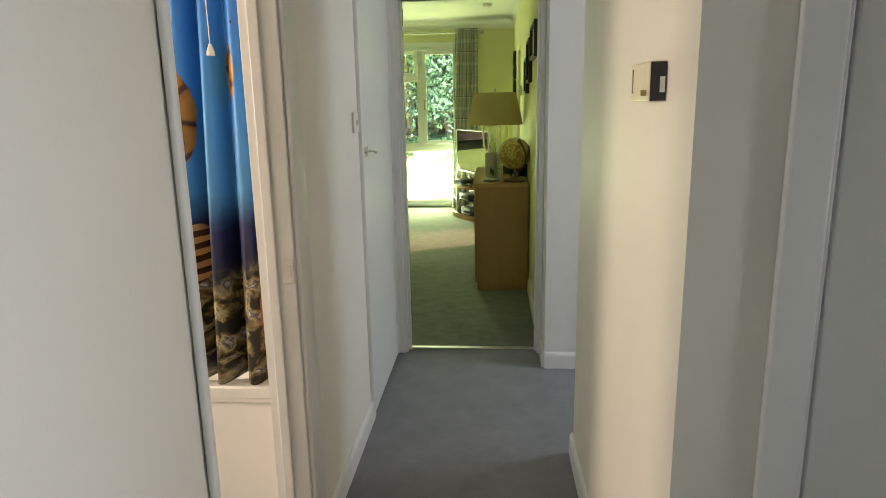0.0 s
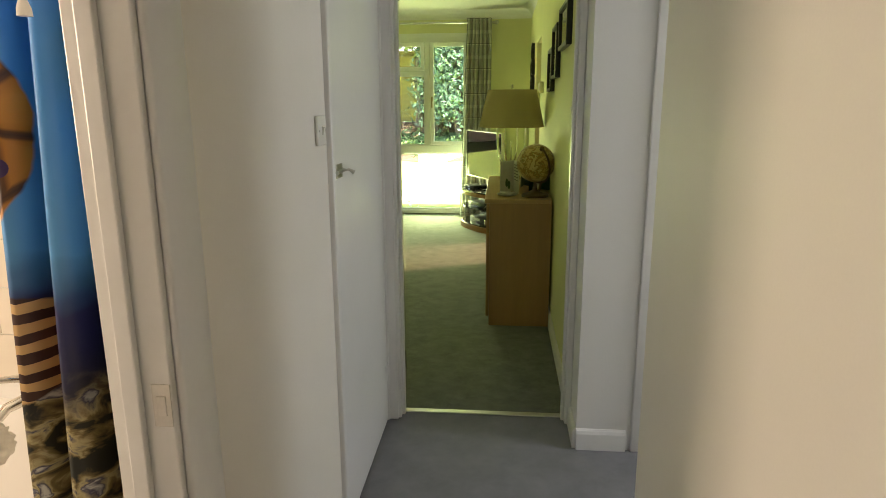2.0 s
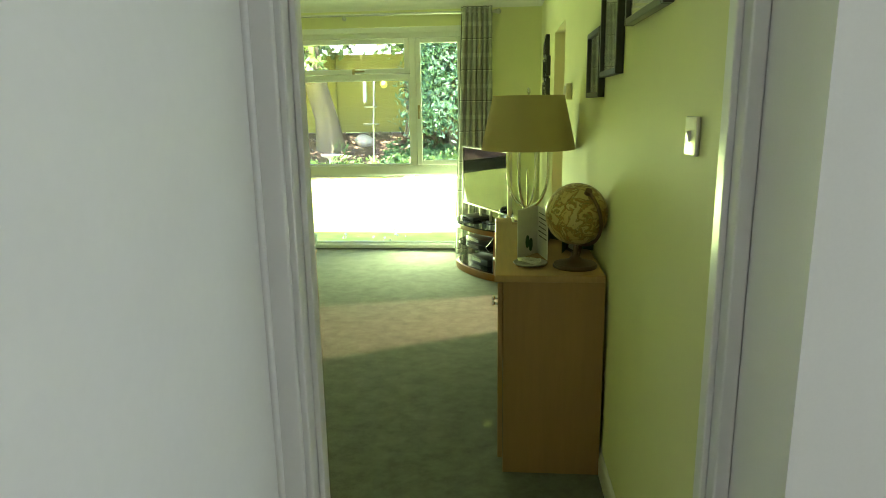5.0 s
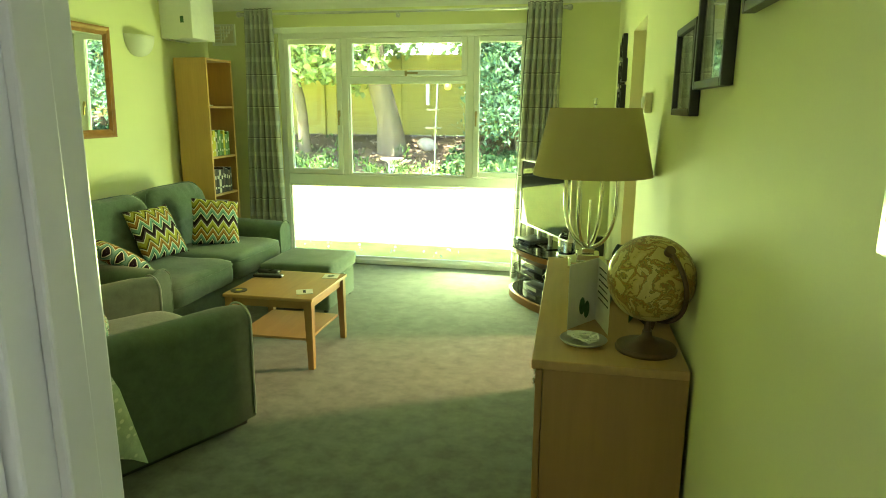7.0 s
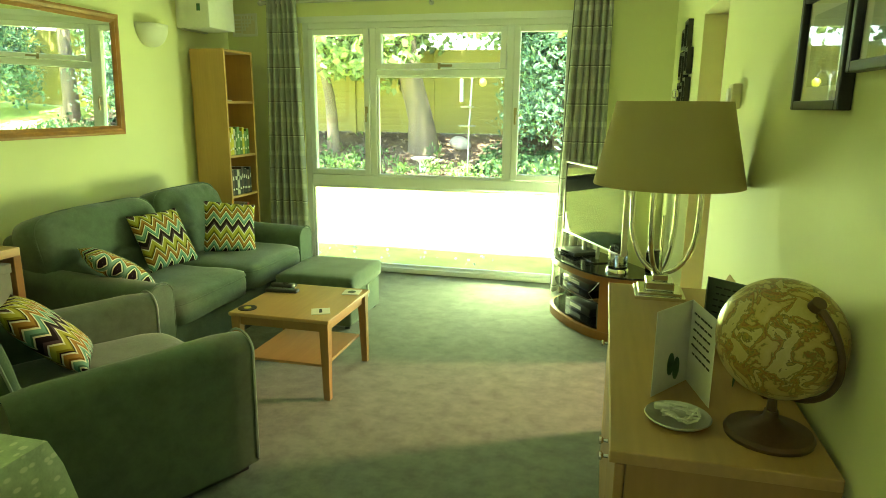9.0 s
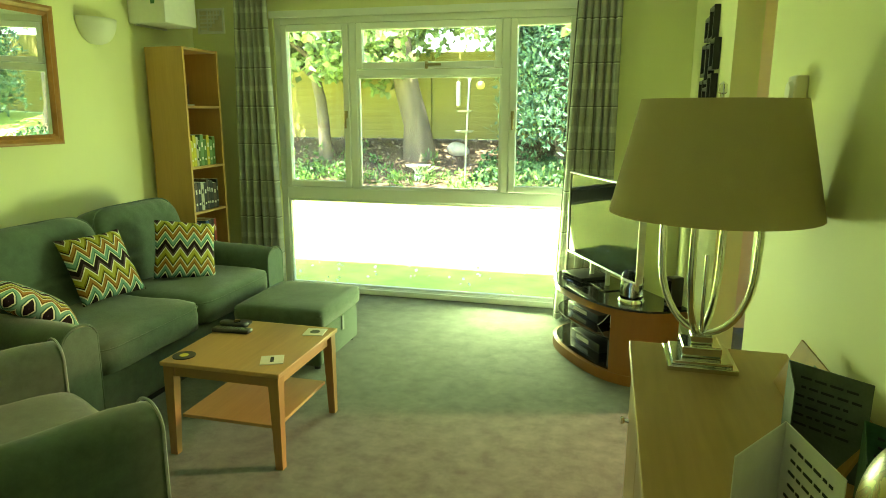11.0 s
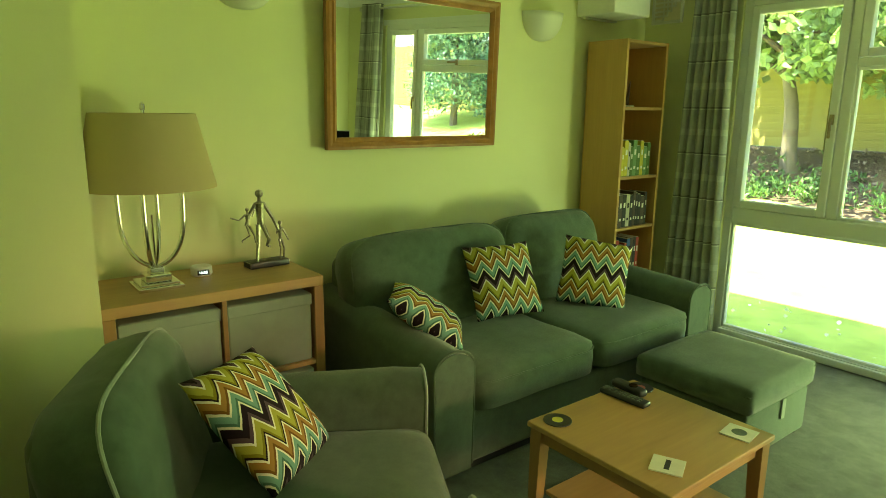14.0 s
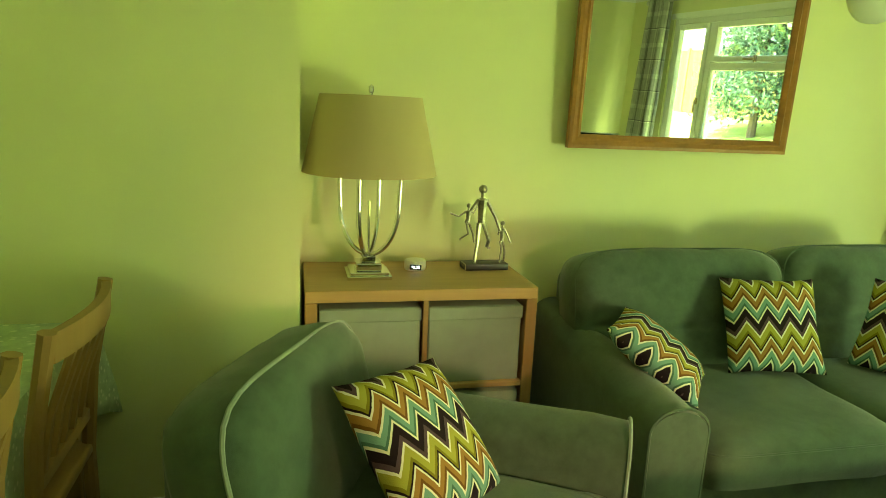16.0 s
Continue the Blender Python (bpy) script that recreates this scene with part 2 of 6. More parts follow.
box(bm, (WX1, YW, 0), (XR + 0.12, YW + 0.13, CH))
box(bm, (WX0, YW, WZ1), (WX1, YW + 0.13, CH))
struct("wall_north", bm, WALL_LR, "cream-painted window wall", "wall")

bm = bmesh.new()   # right-hand wall with the kitchen doorway
box(bm, (XR, 0.03, 0), (XR + 0.12, DX0, CH))
box(bm, (XR, DX1, 0), (XR + 0.12, YW, CH))
box(bm, (XR, DX0, DZ), (XR + 0.12, DX1, CH))
struct("wall_east", bm, WALL_LR, "pale lime painted wall with an open doorway", "wall")

bm = bmesh.new()   # wall between hall and living room
box(bm, (XL - 0.2, -0.075, 0), (-0.03, 0.03, CH))
box(bm, (-0.03, -0.075, 2.03), (XR, 0.03, CH))
struct("wall_south", bm, WALL_LR, "cream painted wall with the hall doorway", "wall")

bm = bmesh.new()   # kitchen shell with an inferred window, out of view
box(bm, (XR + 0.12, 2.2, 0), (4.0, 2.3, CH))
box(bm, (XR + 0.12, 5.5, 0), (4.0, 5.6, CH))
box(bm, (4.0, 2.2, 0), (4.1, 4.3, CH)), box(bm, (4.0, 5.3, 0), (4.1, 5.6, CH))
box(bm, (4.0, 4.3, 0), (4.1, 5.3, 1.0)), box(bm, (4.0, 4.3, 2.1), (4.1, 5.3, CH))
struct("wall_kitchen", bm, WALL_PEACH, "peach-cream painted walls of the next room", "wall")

bm = bmesh.new()   # hall left: switch wall, cupboard head, bathroom door head, lobby
box(bm, (HL - 0.1, -1.93, 0), (HL, -0.92, CH))
box(bm, (HL - 0.1, -0.09, 0), (HL, -0.075, CH))
box(bm, (HL - 0.1, -0.92, 2.12), (HL, -0.09, CH))
box(bm, (HL - 0.1, -2.60, 2.05), (HL, -1.93, CH))
box(bm, (HL - 0.1, -5.4, 0), (HL, -2.60, CH))
struct("wall_hall_left", bm, WALL_HALL, "off-white painted hall wall", "wall")

bm = bmesh.new()   # hall right
box(bm, (HR, -2.61, 0), (HR + 0.1, -1.22, CH))
box(bm, (HR + 0.1, -2.61, 0), (1.06, -2.51, CH)), box(bm, (1.85, -2.61, 0), (2.4, -2.51, CH)), box(bm, (1.06, -2.61, 2.03), (1.85, -2.51, CH))
box(bm, (HR + 0.1, -1.32, 0), (3.0, -1.22, CH))
struct("wall_hall_right", bm, WALL_HALL, "cream painted hall wall", "wall")
bm = bmesh.new()
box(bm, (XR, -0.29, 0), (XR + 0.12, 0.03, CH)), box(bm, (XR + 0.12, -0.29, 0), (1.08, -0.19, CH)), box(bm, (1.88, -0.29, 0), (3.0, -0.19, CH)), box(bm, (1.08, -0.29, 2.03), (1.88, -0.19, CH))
# Unseen end of the side hall, its opening made for the added lamp.
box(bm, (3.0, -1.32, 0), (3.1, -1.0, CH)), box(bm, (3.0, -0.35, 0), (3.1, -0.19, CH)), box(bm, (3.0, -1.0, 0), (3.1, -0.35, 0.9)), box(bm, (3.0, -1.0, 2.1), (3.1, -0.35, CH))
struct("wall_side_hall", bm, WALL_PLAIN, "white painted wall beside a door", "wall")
bm = bmesh.new()   # unseen lobby behind the walker, with a gap made for its lamp
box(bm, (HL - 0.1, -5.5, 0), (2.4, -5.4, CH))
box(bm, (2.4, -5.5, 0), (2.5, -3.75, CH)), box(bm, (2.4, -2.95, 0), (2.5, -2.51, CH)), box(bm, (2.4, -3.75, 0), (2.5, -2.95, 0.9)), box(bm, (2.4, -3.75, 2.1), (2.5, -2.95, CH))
struct("wall_lobby", bm, WALL_HALL, "unseen off-white lobby wall with an opening for the added lamp", "wall")
bm = bmesh.new()   # bathroom and cupboard shell, with a gap made for the added lamp
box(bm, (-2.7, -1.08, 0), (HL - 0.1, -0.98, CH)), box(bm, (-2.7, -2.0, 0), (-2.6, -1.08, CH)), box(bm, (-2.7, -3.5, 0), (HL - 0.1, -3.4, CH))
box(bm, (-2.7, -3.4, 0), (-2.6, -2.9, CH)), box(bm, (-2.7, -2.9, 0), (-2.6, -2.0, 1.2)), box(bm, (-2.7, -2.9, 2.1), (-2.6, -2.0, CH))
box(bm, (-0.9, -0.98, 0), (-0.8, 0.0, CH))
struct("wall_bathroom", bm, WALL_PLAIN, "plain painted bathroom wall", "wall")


def coving(name, p, q, inward):
    """A quarter-round cove between wall and ceiling from p to q."""
    bm, n = bmesh.new(), Vector((*inward, 0)).normalized()
    rows = []
    for end in (p, q):
        e = Vector((*end, 0))
        rows.append([bm.verts.new(e + n * (0.11 * (1 - math.cos(a))) + Vector((0, 0, CH - 0.11 + 0.11 * math.sin(a)))) for a in [math.pi / 2 * k / 6 for k in range(7)]] + [bm.verts.new(e + Vector((0, 0, CH)))])
    for k in range(7):
        bm.faces.new((rows[0][k], rows[0][k + 1], rows[1][k + 1], rows[1][k]))
    for r in rows:
        bm.faces.new(r)
    bm.faces.new((rows[0][0], rows[1][0], rows[1][7], rows[0][7]))
    return struct(name, bm, CEIL, "plain white plaster ceiling coving", "coving")


bm = bmesh.new()   # unseen outer walls of the rooms not entered, added against sky light
box(bm, (4.0, -5.6, 0), (4.1, 2.2, CH)), box(bm, (2.5, -5.6, 0), (4.0, -5.5, CH)), box(bm, (XR + 0.12, 5.6, 0), (4.1, 5.9, CH))
box(bm, (-3.4, -5.6, 0), (-3.3, -0.075, CH)), box(bm, (-3.3, -5.6, 0), (HL - 0.1, -5.5, CH))
struct("wall_outer_unseen", bm, WALL_PLAIN, "unseen plain outer wall added to keep sky light out", "wall")

coving("trim_cove_north", (XL, YW), (XR, YW), (0, -1))
coving("trim_cove_east", (XR, 0.03), (XR, YW), (-1, 0))
coving("trim_cove_west", (XL, YA), (XL, YW), (1, 0))


def skirting(name, p, q, inward):
    """A bull-nosed skirting board along a wall from p to q."""
    bm, n = bmesh.new(), Vector((*inward, 0)).normalized()
    prof = [(0, 0), (0.016, 0), (0.016, 0.075), (0.012, 0.088), (0.005, 0.095), (0, 0.095)]
    rows = [[bm.verts.new(Vector((*e, 0)) + n * d + Vector((0, 0, z))) for d, z in prof] for e in (p, q)]
    for k in range(len(prof)):
        j = (k + 1) % len(prof)
        bm.faces.new((rows[0][k], rows[0][j], rows[1][j], rows[1][k]))
    bm.faces.new(rows[0][::-1]), bm.faces.new(rows[1])
    return struct(name, bm, GLOSS, "white gloss-painted skirting board with scuffs", "skirting board")


skirting("baseboard_living_east", (XR, 0.035), (XR, DX0), (-1, 0))
skirting("baseboard_living_east_far", (XR, DX1), (XR, YW), (-1, 0))
skirting("baseboard_living_west", (XL, YA), (XL, YW), (1, 0))
skirting("baseboard_chimney_breast", (XA, 0.03), (XA, YA), (1, 0))
skirting("baseboard_hall_left", (HL, -1.82), (HL, -0.93), (1, 0))
skirting("baseboard_hall_right", (HR, -2.61), (HR, -1.205), (-1, 0))
skirting("baseboard_hall_end", (HR, -1.22), (2.9, -1.22), (0, 1))
skirting("baseboard_hall_pier", (XR, -0.29), (1.01, -0.29), (0, -1))
skirting("baseboard_hall_pier_side", (XR, -0.29), (XR, -0.082), (-1, 0))
struct("trim_threshold", boxm((0, -0.02, 0.0), (XR, 0.015, 0.007), 0.003), STEEL, "worn metal carpet threshold strip", "threshold")


def door_frame(name, u0, u1, top, place, depth=0.1, width=(0.06, 0.06), stops=True, label="white gloss-painted door frame"):
    """Lining and architrave round an opening that runs along local x, with the room on the -y side."""
    e = thing(name, place, label, "door frame", kind="structure")
    for nm, a, b in (("lining", u0, u0 + 0.028), ("lining", u1 - 0.028, u1)):
        part(nm, boxm((a, -0.004, 0), (b, depth + 0.004, top), 0.003), GLOSS, e)
    part("lining", boxm((u0 + 0.028, -0.004, top - 0.028), (u1 - 0.028, depth + 0.004, top), 0.003), GLOSS, e)
    for a, b in ((u0 + 0.028, u0 + 0.042), (u1 - 0.042, u1 - 0.028)) if stops else ():
        part("door_stop", boxm((a, depth * 0.45, 0), (b, depth * 0.75, top - 0.028), 0.003), GLOSS, e)
    for s in (-0.018, ):
        for a, b in ((u0 - width[0], u0 + 0.016), (u1 - 0.016, u1 + width[1])):
            part("architrave", boxm((a, s, 0), (b, -0.003, top + 0.06), 0.007, 3), GLOSS, e, smooth=True)
        part("architrave", boxm((u0 + 0.016, s, top - 0.016), (u1 - 0.016, -0.003, top + 0.06), 0.007, 3), GLOSS, e, smooth=True)
    return e

# ---- windows and doors ----


def ring(bm, x0, x1, z0, z1, w, y0, y1, bev=0.006):
    """A rectangular frame of bars in the x-z plane, mitre-free and butted."""
    box(bm, (x0, y0, z0), (x0 + w, y1, z1), bev), box(bm, (x1 - w, y0, z0), (x1, y1, z1), bev)
    box(bm, (x0 + w, y0, z0), (x1 - w, y1, z0 + w), bev), box(bm, (x0 + w, y0, z1 - w), (x1 - w, y1, z1), bev)
    return bm


win = thing("window_1", pose(0, 0, 0), "white upvc picture window reaching the floor, garden behind", "window", kind="structure")
FY0, FY1 = YW + 0.02, YW + 0.09
part("window_frame", ring(bmesh.new(), WX0, WX1, 0.0, WZ1, 0.055, FY0, FY1), UPVC, win)
for mx in (-1.745, -0.515):
    part("mullion", boxm((mx - 0.03, FY0, 0.905), (mx + 0.03, FY1, WZ1 - 0.055), 0.006), UPVC, win)
part("transom", boxm((WX0 + 0.055, FY0 - 0.004, 0.80), (WX1 - 0.055, FY1, 0.905), 0.01), UPVC, win)
part("transom", boxm((-1.715, FY0, 1.80), (-0.545, FY1, 1.85), 0.006), UPVC, win)
part("floor_rail", boxm((WX0 + 0.055, FY0 - 0.03, 0.004), (WX1 - 0.055, FY0 - 0.002, 0.05), 0.006), UPVC, win)
part("head_trim", boxm((WX0 - 0.03, YW - 0.012, WZ1 - 0.005), (WX1 + 0.03, YW - 0.001, WZ1 + 0.05), 0.004), UPVC, win)
for nm, x0, x1, z0, z1 in (("casement", WX0 + 0.055, -1.775, 0.905, WZ1 - 0.055), ("casement", -0.485, WX1 - 0.055, 0.905, WZ1 - 0.055), ("fanlight", -1.715, -0.545, 1.85, WZ1 - 0.055)):
    c = part(nm, ring(bmesh.new(), x0 + 0.004, x1 - 0.004, z0 + 0.004, z1 - 0.004, 0.05, FY0 - 0.012, FY1 - 0.02), UPVC, win)
    g = part("pane", boxm((x0 + 0.05, FY0 + 0.028, z0 + 0.05), (x1 - 0.05, FY0 + 0.034, z1 - 0.05)), GLASS, c)
    g.visible_shadow = False
    hx, hz, vert = {0: (x1 - 0.03, 1.5, 1), 1: (x0 + 0.03, 1.5, 1), 2: ((x0 + x1) / 2, z0 + 0.03, 0)}[0 if x1 < -1.5 else (1 if nm == "casement" else 2)]
    bm = boxm((hx - 0.012, FY0 - 0.03, hz - 0.03), (hx + 0.012, FY0 - 0.012, hz + 0.03), 0.004)
    box(bm, (hx - 0.008, FY0 - 0.045, hz - (0.11 if vert else 0.01)), (hx + (0.008 if vert else 0.12), FY0 - 0.03, hz + 0.01), 0.004)
    part("window_handle", bm, BRASS, c, "tarnished brass window handle", True)
for x0, x1, z0, z1 in ((-1.715, -0.545, 0.905, 1.80), (WX0 + 0.055, WX1 - 0.055, 0.055, 0.80)):
    ring_bm = ring(bmesh.new(), x0, x1, z0, z1, 0.018, FY0 + 0.01, FY1 - 0.02, 0.003)
    c = part("glazing_bead", ring_bm, UPVC, win)
    g = part("pane", boxm((x0 + 0.015, FY0 + 0.03, z0 + 0.015), (x1 - 0.015, FY0 + 0.036, z1 - 0.015)), GLASS, c)
    g.visible_shadow = False

# hall door frames and doors (local x runs along the opening)
LRF = thing("door_frame_living", pose(0, 0, 0), "white gloss-painted doorway into the living room, door removed", "door frame", kind="structure")
part("lining", boxm((-0.045, -0.081, 0), (0.0, 0.036, 2.03), 0.004), GLOSS, LRF)
part("lining", boxm((-0.045, -0.081, 2.03), (XR - 0.002, 0.036, 2.07), 0.004), GLOSS, LRF)
part("door_stop", boxm((0.0, -0.045, 0), (0.013, -0.008, 2.03), 0.003), GLOSS, LRF)
part("lining", boxm((XR - 0.03, -0.081, 0), (XR - 0.001, 0.036, 2.03), 0.004), GLOSS, LRF)
part("door_stop", boxm((XR - 0.043, -0.045, 0), (XR - 0.03, -0.008, 2.03), 0.003), GLOSS, LRF)
part("architrave", boxm((-0.069, -0.097, 0), (-0.012, -0.082, 2.1), 0.005, 3), GLOSS, LRF, smooth=True)
part("architrave", boxm((-0.10, 0.031, 0), (-0.016, 0.046, 2.1), 0.006, 3), GLOSS, LRF, smooth=True)
for hz in (0.25, 1.95):
    bm = cyl(bmesh.new(), (0.003, 0.041, hz - 0.045), (0.003, 0.041, hz + 0.045), 0.006)
    box(bm, (0.0, 0.004, hz - 0.045), (0.003, 0.036, hz + 0.045))
    part("hinge", bm, IRON, LRF, "dark steel butt hinge")

cup = thing("cupboard_door", pose(HL, -0.5, 0), "white gloss-painted flush cupboard door, bolted shut", "door")
part("door_leaf", boxm((-0.03, -0.40, 0.012), (0.012, 0.385, 2.08), 0.003), GLOSS, cup)
for y0, y1 in ((-0.445, -0.41), (0.39, 0.41)):
    part("frame_post", boxm((-0.09, y0, 0), (0.018, y1, 2.12), 0.006, 3), GLOSS, cup, smooth=True)
for hz in (0.25, 1.93):
    bm = cyl(bmesh.new(), (0.016, 0.388, hz - 0.04), (0.016, 0.388, hz + 0.04), 0.006)
    box(bm, (0.011, 0.345, hz - 0.04), (0.0145, 0.387, hz + 0.04))
    part("hinge", bm, GLOSS, cup)
bolt = part("bolt", boxm((0.012, -0.395, 1.245), (0.016, -0.32, 1.29), 0.002), STEEL, cup, "small steel barrel bolt")
bm = cyl(bmesh.new(), (0.024, -0.42, 1.268), (0.024, -0.33, 1.268), 0.006)
tube(bm, [(0.024, -0.36, 1.268), (0.045, -0.355, 1.272), (0.058, -0.345, 1.262)], [0.004, 0.004, 0.007])
part("bolt_rod", bm, STEEL, bolt, smooth=True)

bath_frame = door_frame("door_frame_bathroom", -2.60, -1.93, 2.05, Matrix.Translation((HL, 0, 0)) @ Matrix.Rotation(radians(90), 4, "Z"), width=(0.012, 0.10), label="cream gloss-painted bathroom door frame")
bm = boxm((-0.06, -1.9605, 0.965), (-0.028, -1.958, 1.04), 0.001)
box(bm, (-0.052, -1.963, 0.985), (-0.036, -1.9605, 1.02), 0.001)
st = part("strike_plate", bm, STEEL, None)
st.parent = bath_frame
st.matrix_parent_inverse = bath_frame.matrix_basis.inverted()
st.matrix_basis = Matrix.Translation((-0.04, 0, 0))

door_frame("door_frame_bedroom", 1.06, 1.85, 2.03, pose(0, -2.61, 0), stops=False)
bd = thing("bedroom_door", pose(1.108, -2.585, 0), "pale blue-white flush door standing just ajar", "door")
part("door_leaf", boxm((0, 0, 0.01), (0.712, 0.04, 1.99), 0.004), GLOSS, bd)
part("latch", boxm((-0.003, 0.008, 1.14), (0.0, 0.032, 1.24), 0.001), STEEL, bd, "worn steel latch plate")
door_frame("door_frame_side_hall", 1.09, 1.88, 2.03, pose(0, -0.29, 0), stops=False)
sd = thing("side_hall_door", pose(1.136, -0.285, 0), "white gloss-painted flush door, shut", "door")
part("door_leaf", boxm((0, 0, 0.012), (0.71, 0.04, 1.99), 0.004), GLOSS, sd)
for hz in (0.24, 1.80):
    bm = cyl(bmesh.new(), (-0.004, -0.006, hz - 0.045), (-0.004, -0.006, hz + 0.045), 0.007)
    box(bm, (-0.014, -0.006, hz - 0.045), (0.012, -0.001, hz + 0.045))
    part("hinge", bm, BRASS, sd, "tarnished butt hinge")

# ---- upholstery ----


def pillow_mesh(bm, sx, sy, sz, puff=0.5, n=14, round_xy=0.06, corner=0, crease=None):
    """A padded block: flat-sided box whose top and bottom swell, with rounded edges."""
    def pt(u, v, s):
        ex = (1 - abs(u) ** 6) * (1 - abs(v) ** 6)
        h = sz / 2 * (1 - puff + puff * max(ex, 0) ** 0.5)
        rx = 1 - round_xy * (v * v) ** 4
        ry = 1 - round_xy * (u * u) ** 4
        if crease is not None and s > 0:
            h -= 0.020 * math.exp(-((v - crease) / 0.055) ** 2) * (1 - u ** 8)
        if corner:
            f = max(abs(u), abs(v), 1e-6) / max((abs(u) ** corner + abs(v) ** corner) ** (1 / corner), 1e-6)
            rx, ry = rx * f, ry * f
        return (u * sx / 2 * rx, v * sy / 2 * ry, s * h)
    grids = {}
    for s in (1, -1):
        grids[s] = [[bm.verts.new(pt(-1 + 2 * i / n, -1 + 2 * j / n, s)) for j in range(n + 1)] for i in range(n + 1)]
        for i in range(n):
            for j in range(n):
                g = grids[s]
                bm.faces.new((g[i][j], g[i + 1][j], g[i + 1][j + 1], g[i][j + 1]))
    rim = [(i, 0) for i in range(n)] + [(n, j) for j in range(n)] + [(i, n) for i in range(n, 0, -1)] + [(0, j) for j in range(n, 0, -1)]
    mid = [bm.verts.new((Vector(grids[1][i][j].co) + Vector(grids[-1][i][j].co)) / 2 * 1.012) for i, j in rim]
    for k in range(len(rim)):
        a, b = rim[k], rim[(k + 1) % len(rim)]
        m0, m1 = mid[k], mid[(k + 1) % len(rim)]
        bm.faces.new((grids[1][a[0]][a[1]], grids[1][b[0]][b[1]], m1, m0))
        bm.faces.new((m0, m1, grids[-1][b[0]][b[1]], grids[-1][a[0]][a[1]]))
    return bm


def moved(bm, m):
    bm.transform(m)
    return bm


def wobble(bm, amount, scale, seed=0.0):
    """Uneven stuffing."""
    for v in bm.verts:
        v.co += noise.noise_vector(v.co * scale + Vector((seed, seed * 2, 0))) * amount
    return bm


def arm_mesh(length, width, height, drop=0.0):
    """A sofa arm along y with a rounded top that bows outward a little."""
    bm, rows, n = bmesh.new(), [], 12
    for k in range(9):
        y = length * k / 8
        h = height - drop * (k / 8) ** 2
        ins = 0.012 if k in (0, 8) else 0.0
        prof = [(-width / 2 + ins, 0.03)]
        prof += [(-width / 2 * math.cos(math.pi * i / n) * (1 - ins * 3), h - width / 2 * 0.8 + (width / 2 * 0.8 - ins) * math.sin(math.pi * i / n)) for i in range(n + 1)]
        prof += [(width / 2 - ins, 0.03)]
        rows.append([bm.verts.new((x, y, z)) for x, z in prof])
    for p, q in zip(rows, rows[1:]):
        for i in range(len(p) - 1):
            bm.faces.new((p[i], p[i + 1], q[i + 1], q[i]))
        bm.faces.new((p[-1], p[0], q[0], q[-1]))
    bm.faces.new(rows[0]), bm.faces.new(rows[-1][::-1])
    return bm


def arm_piping(width, height, y, parent, at, material=None):
    pts = [(-width / 2 + 0.004, y, 0.05)] + [(-width / 2 * math.cos(math.pi * i / 14), y, height - width / 2 * 0.8 + width / 2 * 0.8 * math.sin(math.pi * i / 14)) for i in range(15)] + [(width / 2 - 0.004, y, 0.05)]
    return part("piping", tube(bmesh.new(), pts, 0.0055, 6), material or PIPING, parent, smooth=True, at=at)


def seam(pts, parent, at=None, r=0.004, mat_=None):
    return part("piping", tube(bmesh.new(), pts, r, 6), mat_ or SOFA, parent, smooth=True, at=at)


def rim_line(sx, sy, corner, lift, n=48, a0=0.0, a1=2 * math.pi):
    """Points round a rounded rectangle, for the piping of a cushion."""
    pts = []
    for k in range(n + 1):
        t = a0 + (a1 - a0) * k / n
        c, q = math.cos(t), math.sin(t)
        r = 1 / (abs(c) ** corner + abs(q) ** corner) ** (1 / corner)
        pts.append((sx / 2 * c * r, sy / 2 * q * r, lift))
    return pts


# sofa: local x runs along its length (to +y), local -y is its front (to +x)
SM = Matrix.Translation((-3.12, 2.85, 0)) @ Matrix.Rotation(radians(90), 4, "Z")
sofa = thing("sofa", SM, "two-seater grey-green woven fabric sofa with loose cushions", "sofa")
L, D = 2.0, 1.13
part("base", boxm((0.17, -D + 0.05, 0.03), (L - 0.17, -0.1, 0.27), 0.03, 3), SOFA, sofa, smooth=True)
part("plinth", boxm((0.03, -D + 0.07, 0.0), (L - 0.03, -0.12, 0.035)), BLACK, sofa)
part("back", wobble(boxm((0.1, -0.2, 0.2), (L - 0.1, -0.02, 0.78), 0.06, 4), 0.004, 4), SOFA, sofa, smooth=True)
for k, x in enumerate((0.1, L - 0.1)):
    a = part("arm", wobble(arm_mesh(D - 0.06, 0.21, 0.575, -0.065), 0.004, 5, k), SOFA, sofa, smooth=True, at=pose(x, -D + 0.03, 0))
    arm_piping(0.21, 0.575, 0.004, a, Matrix.Identity(4), SOFA)
for k, x in enumerate((0.6, 1.4)):
    bm = wobble(pillow_mesh(bmesh.new(), 0.80, 0.84, 0.2, 0.30, 26, 0.0, 9), 0.008, 4, k + 3)
    c = part("seat_cushion", bm, SOFA, sofa, smooth="all", at=pose(x, -D + 0.43, 0.355))
    seam(rim_line(0.80, 0.85, 9, 0.052, 48, math.pi, 2 * math.pi), c)
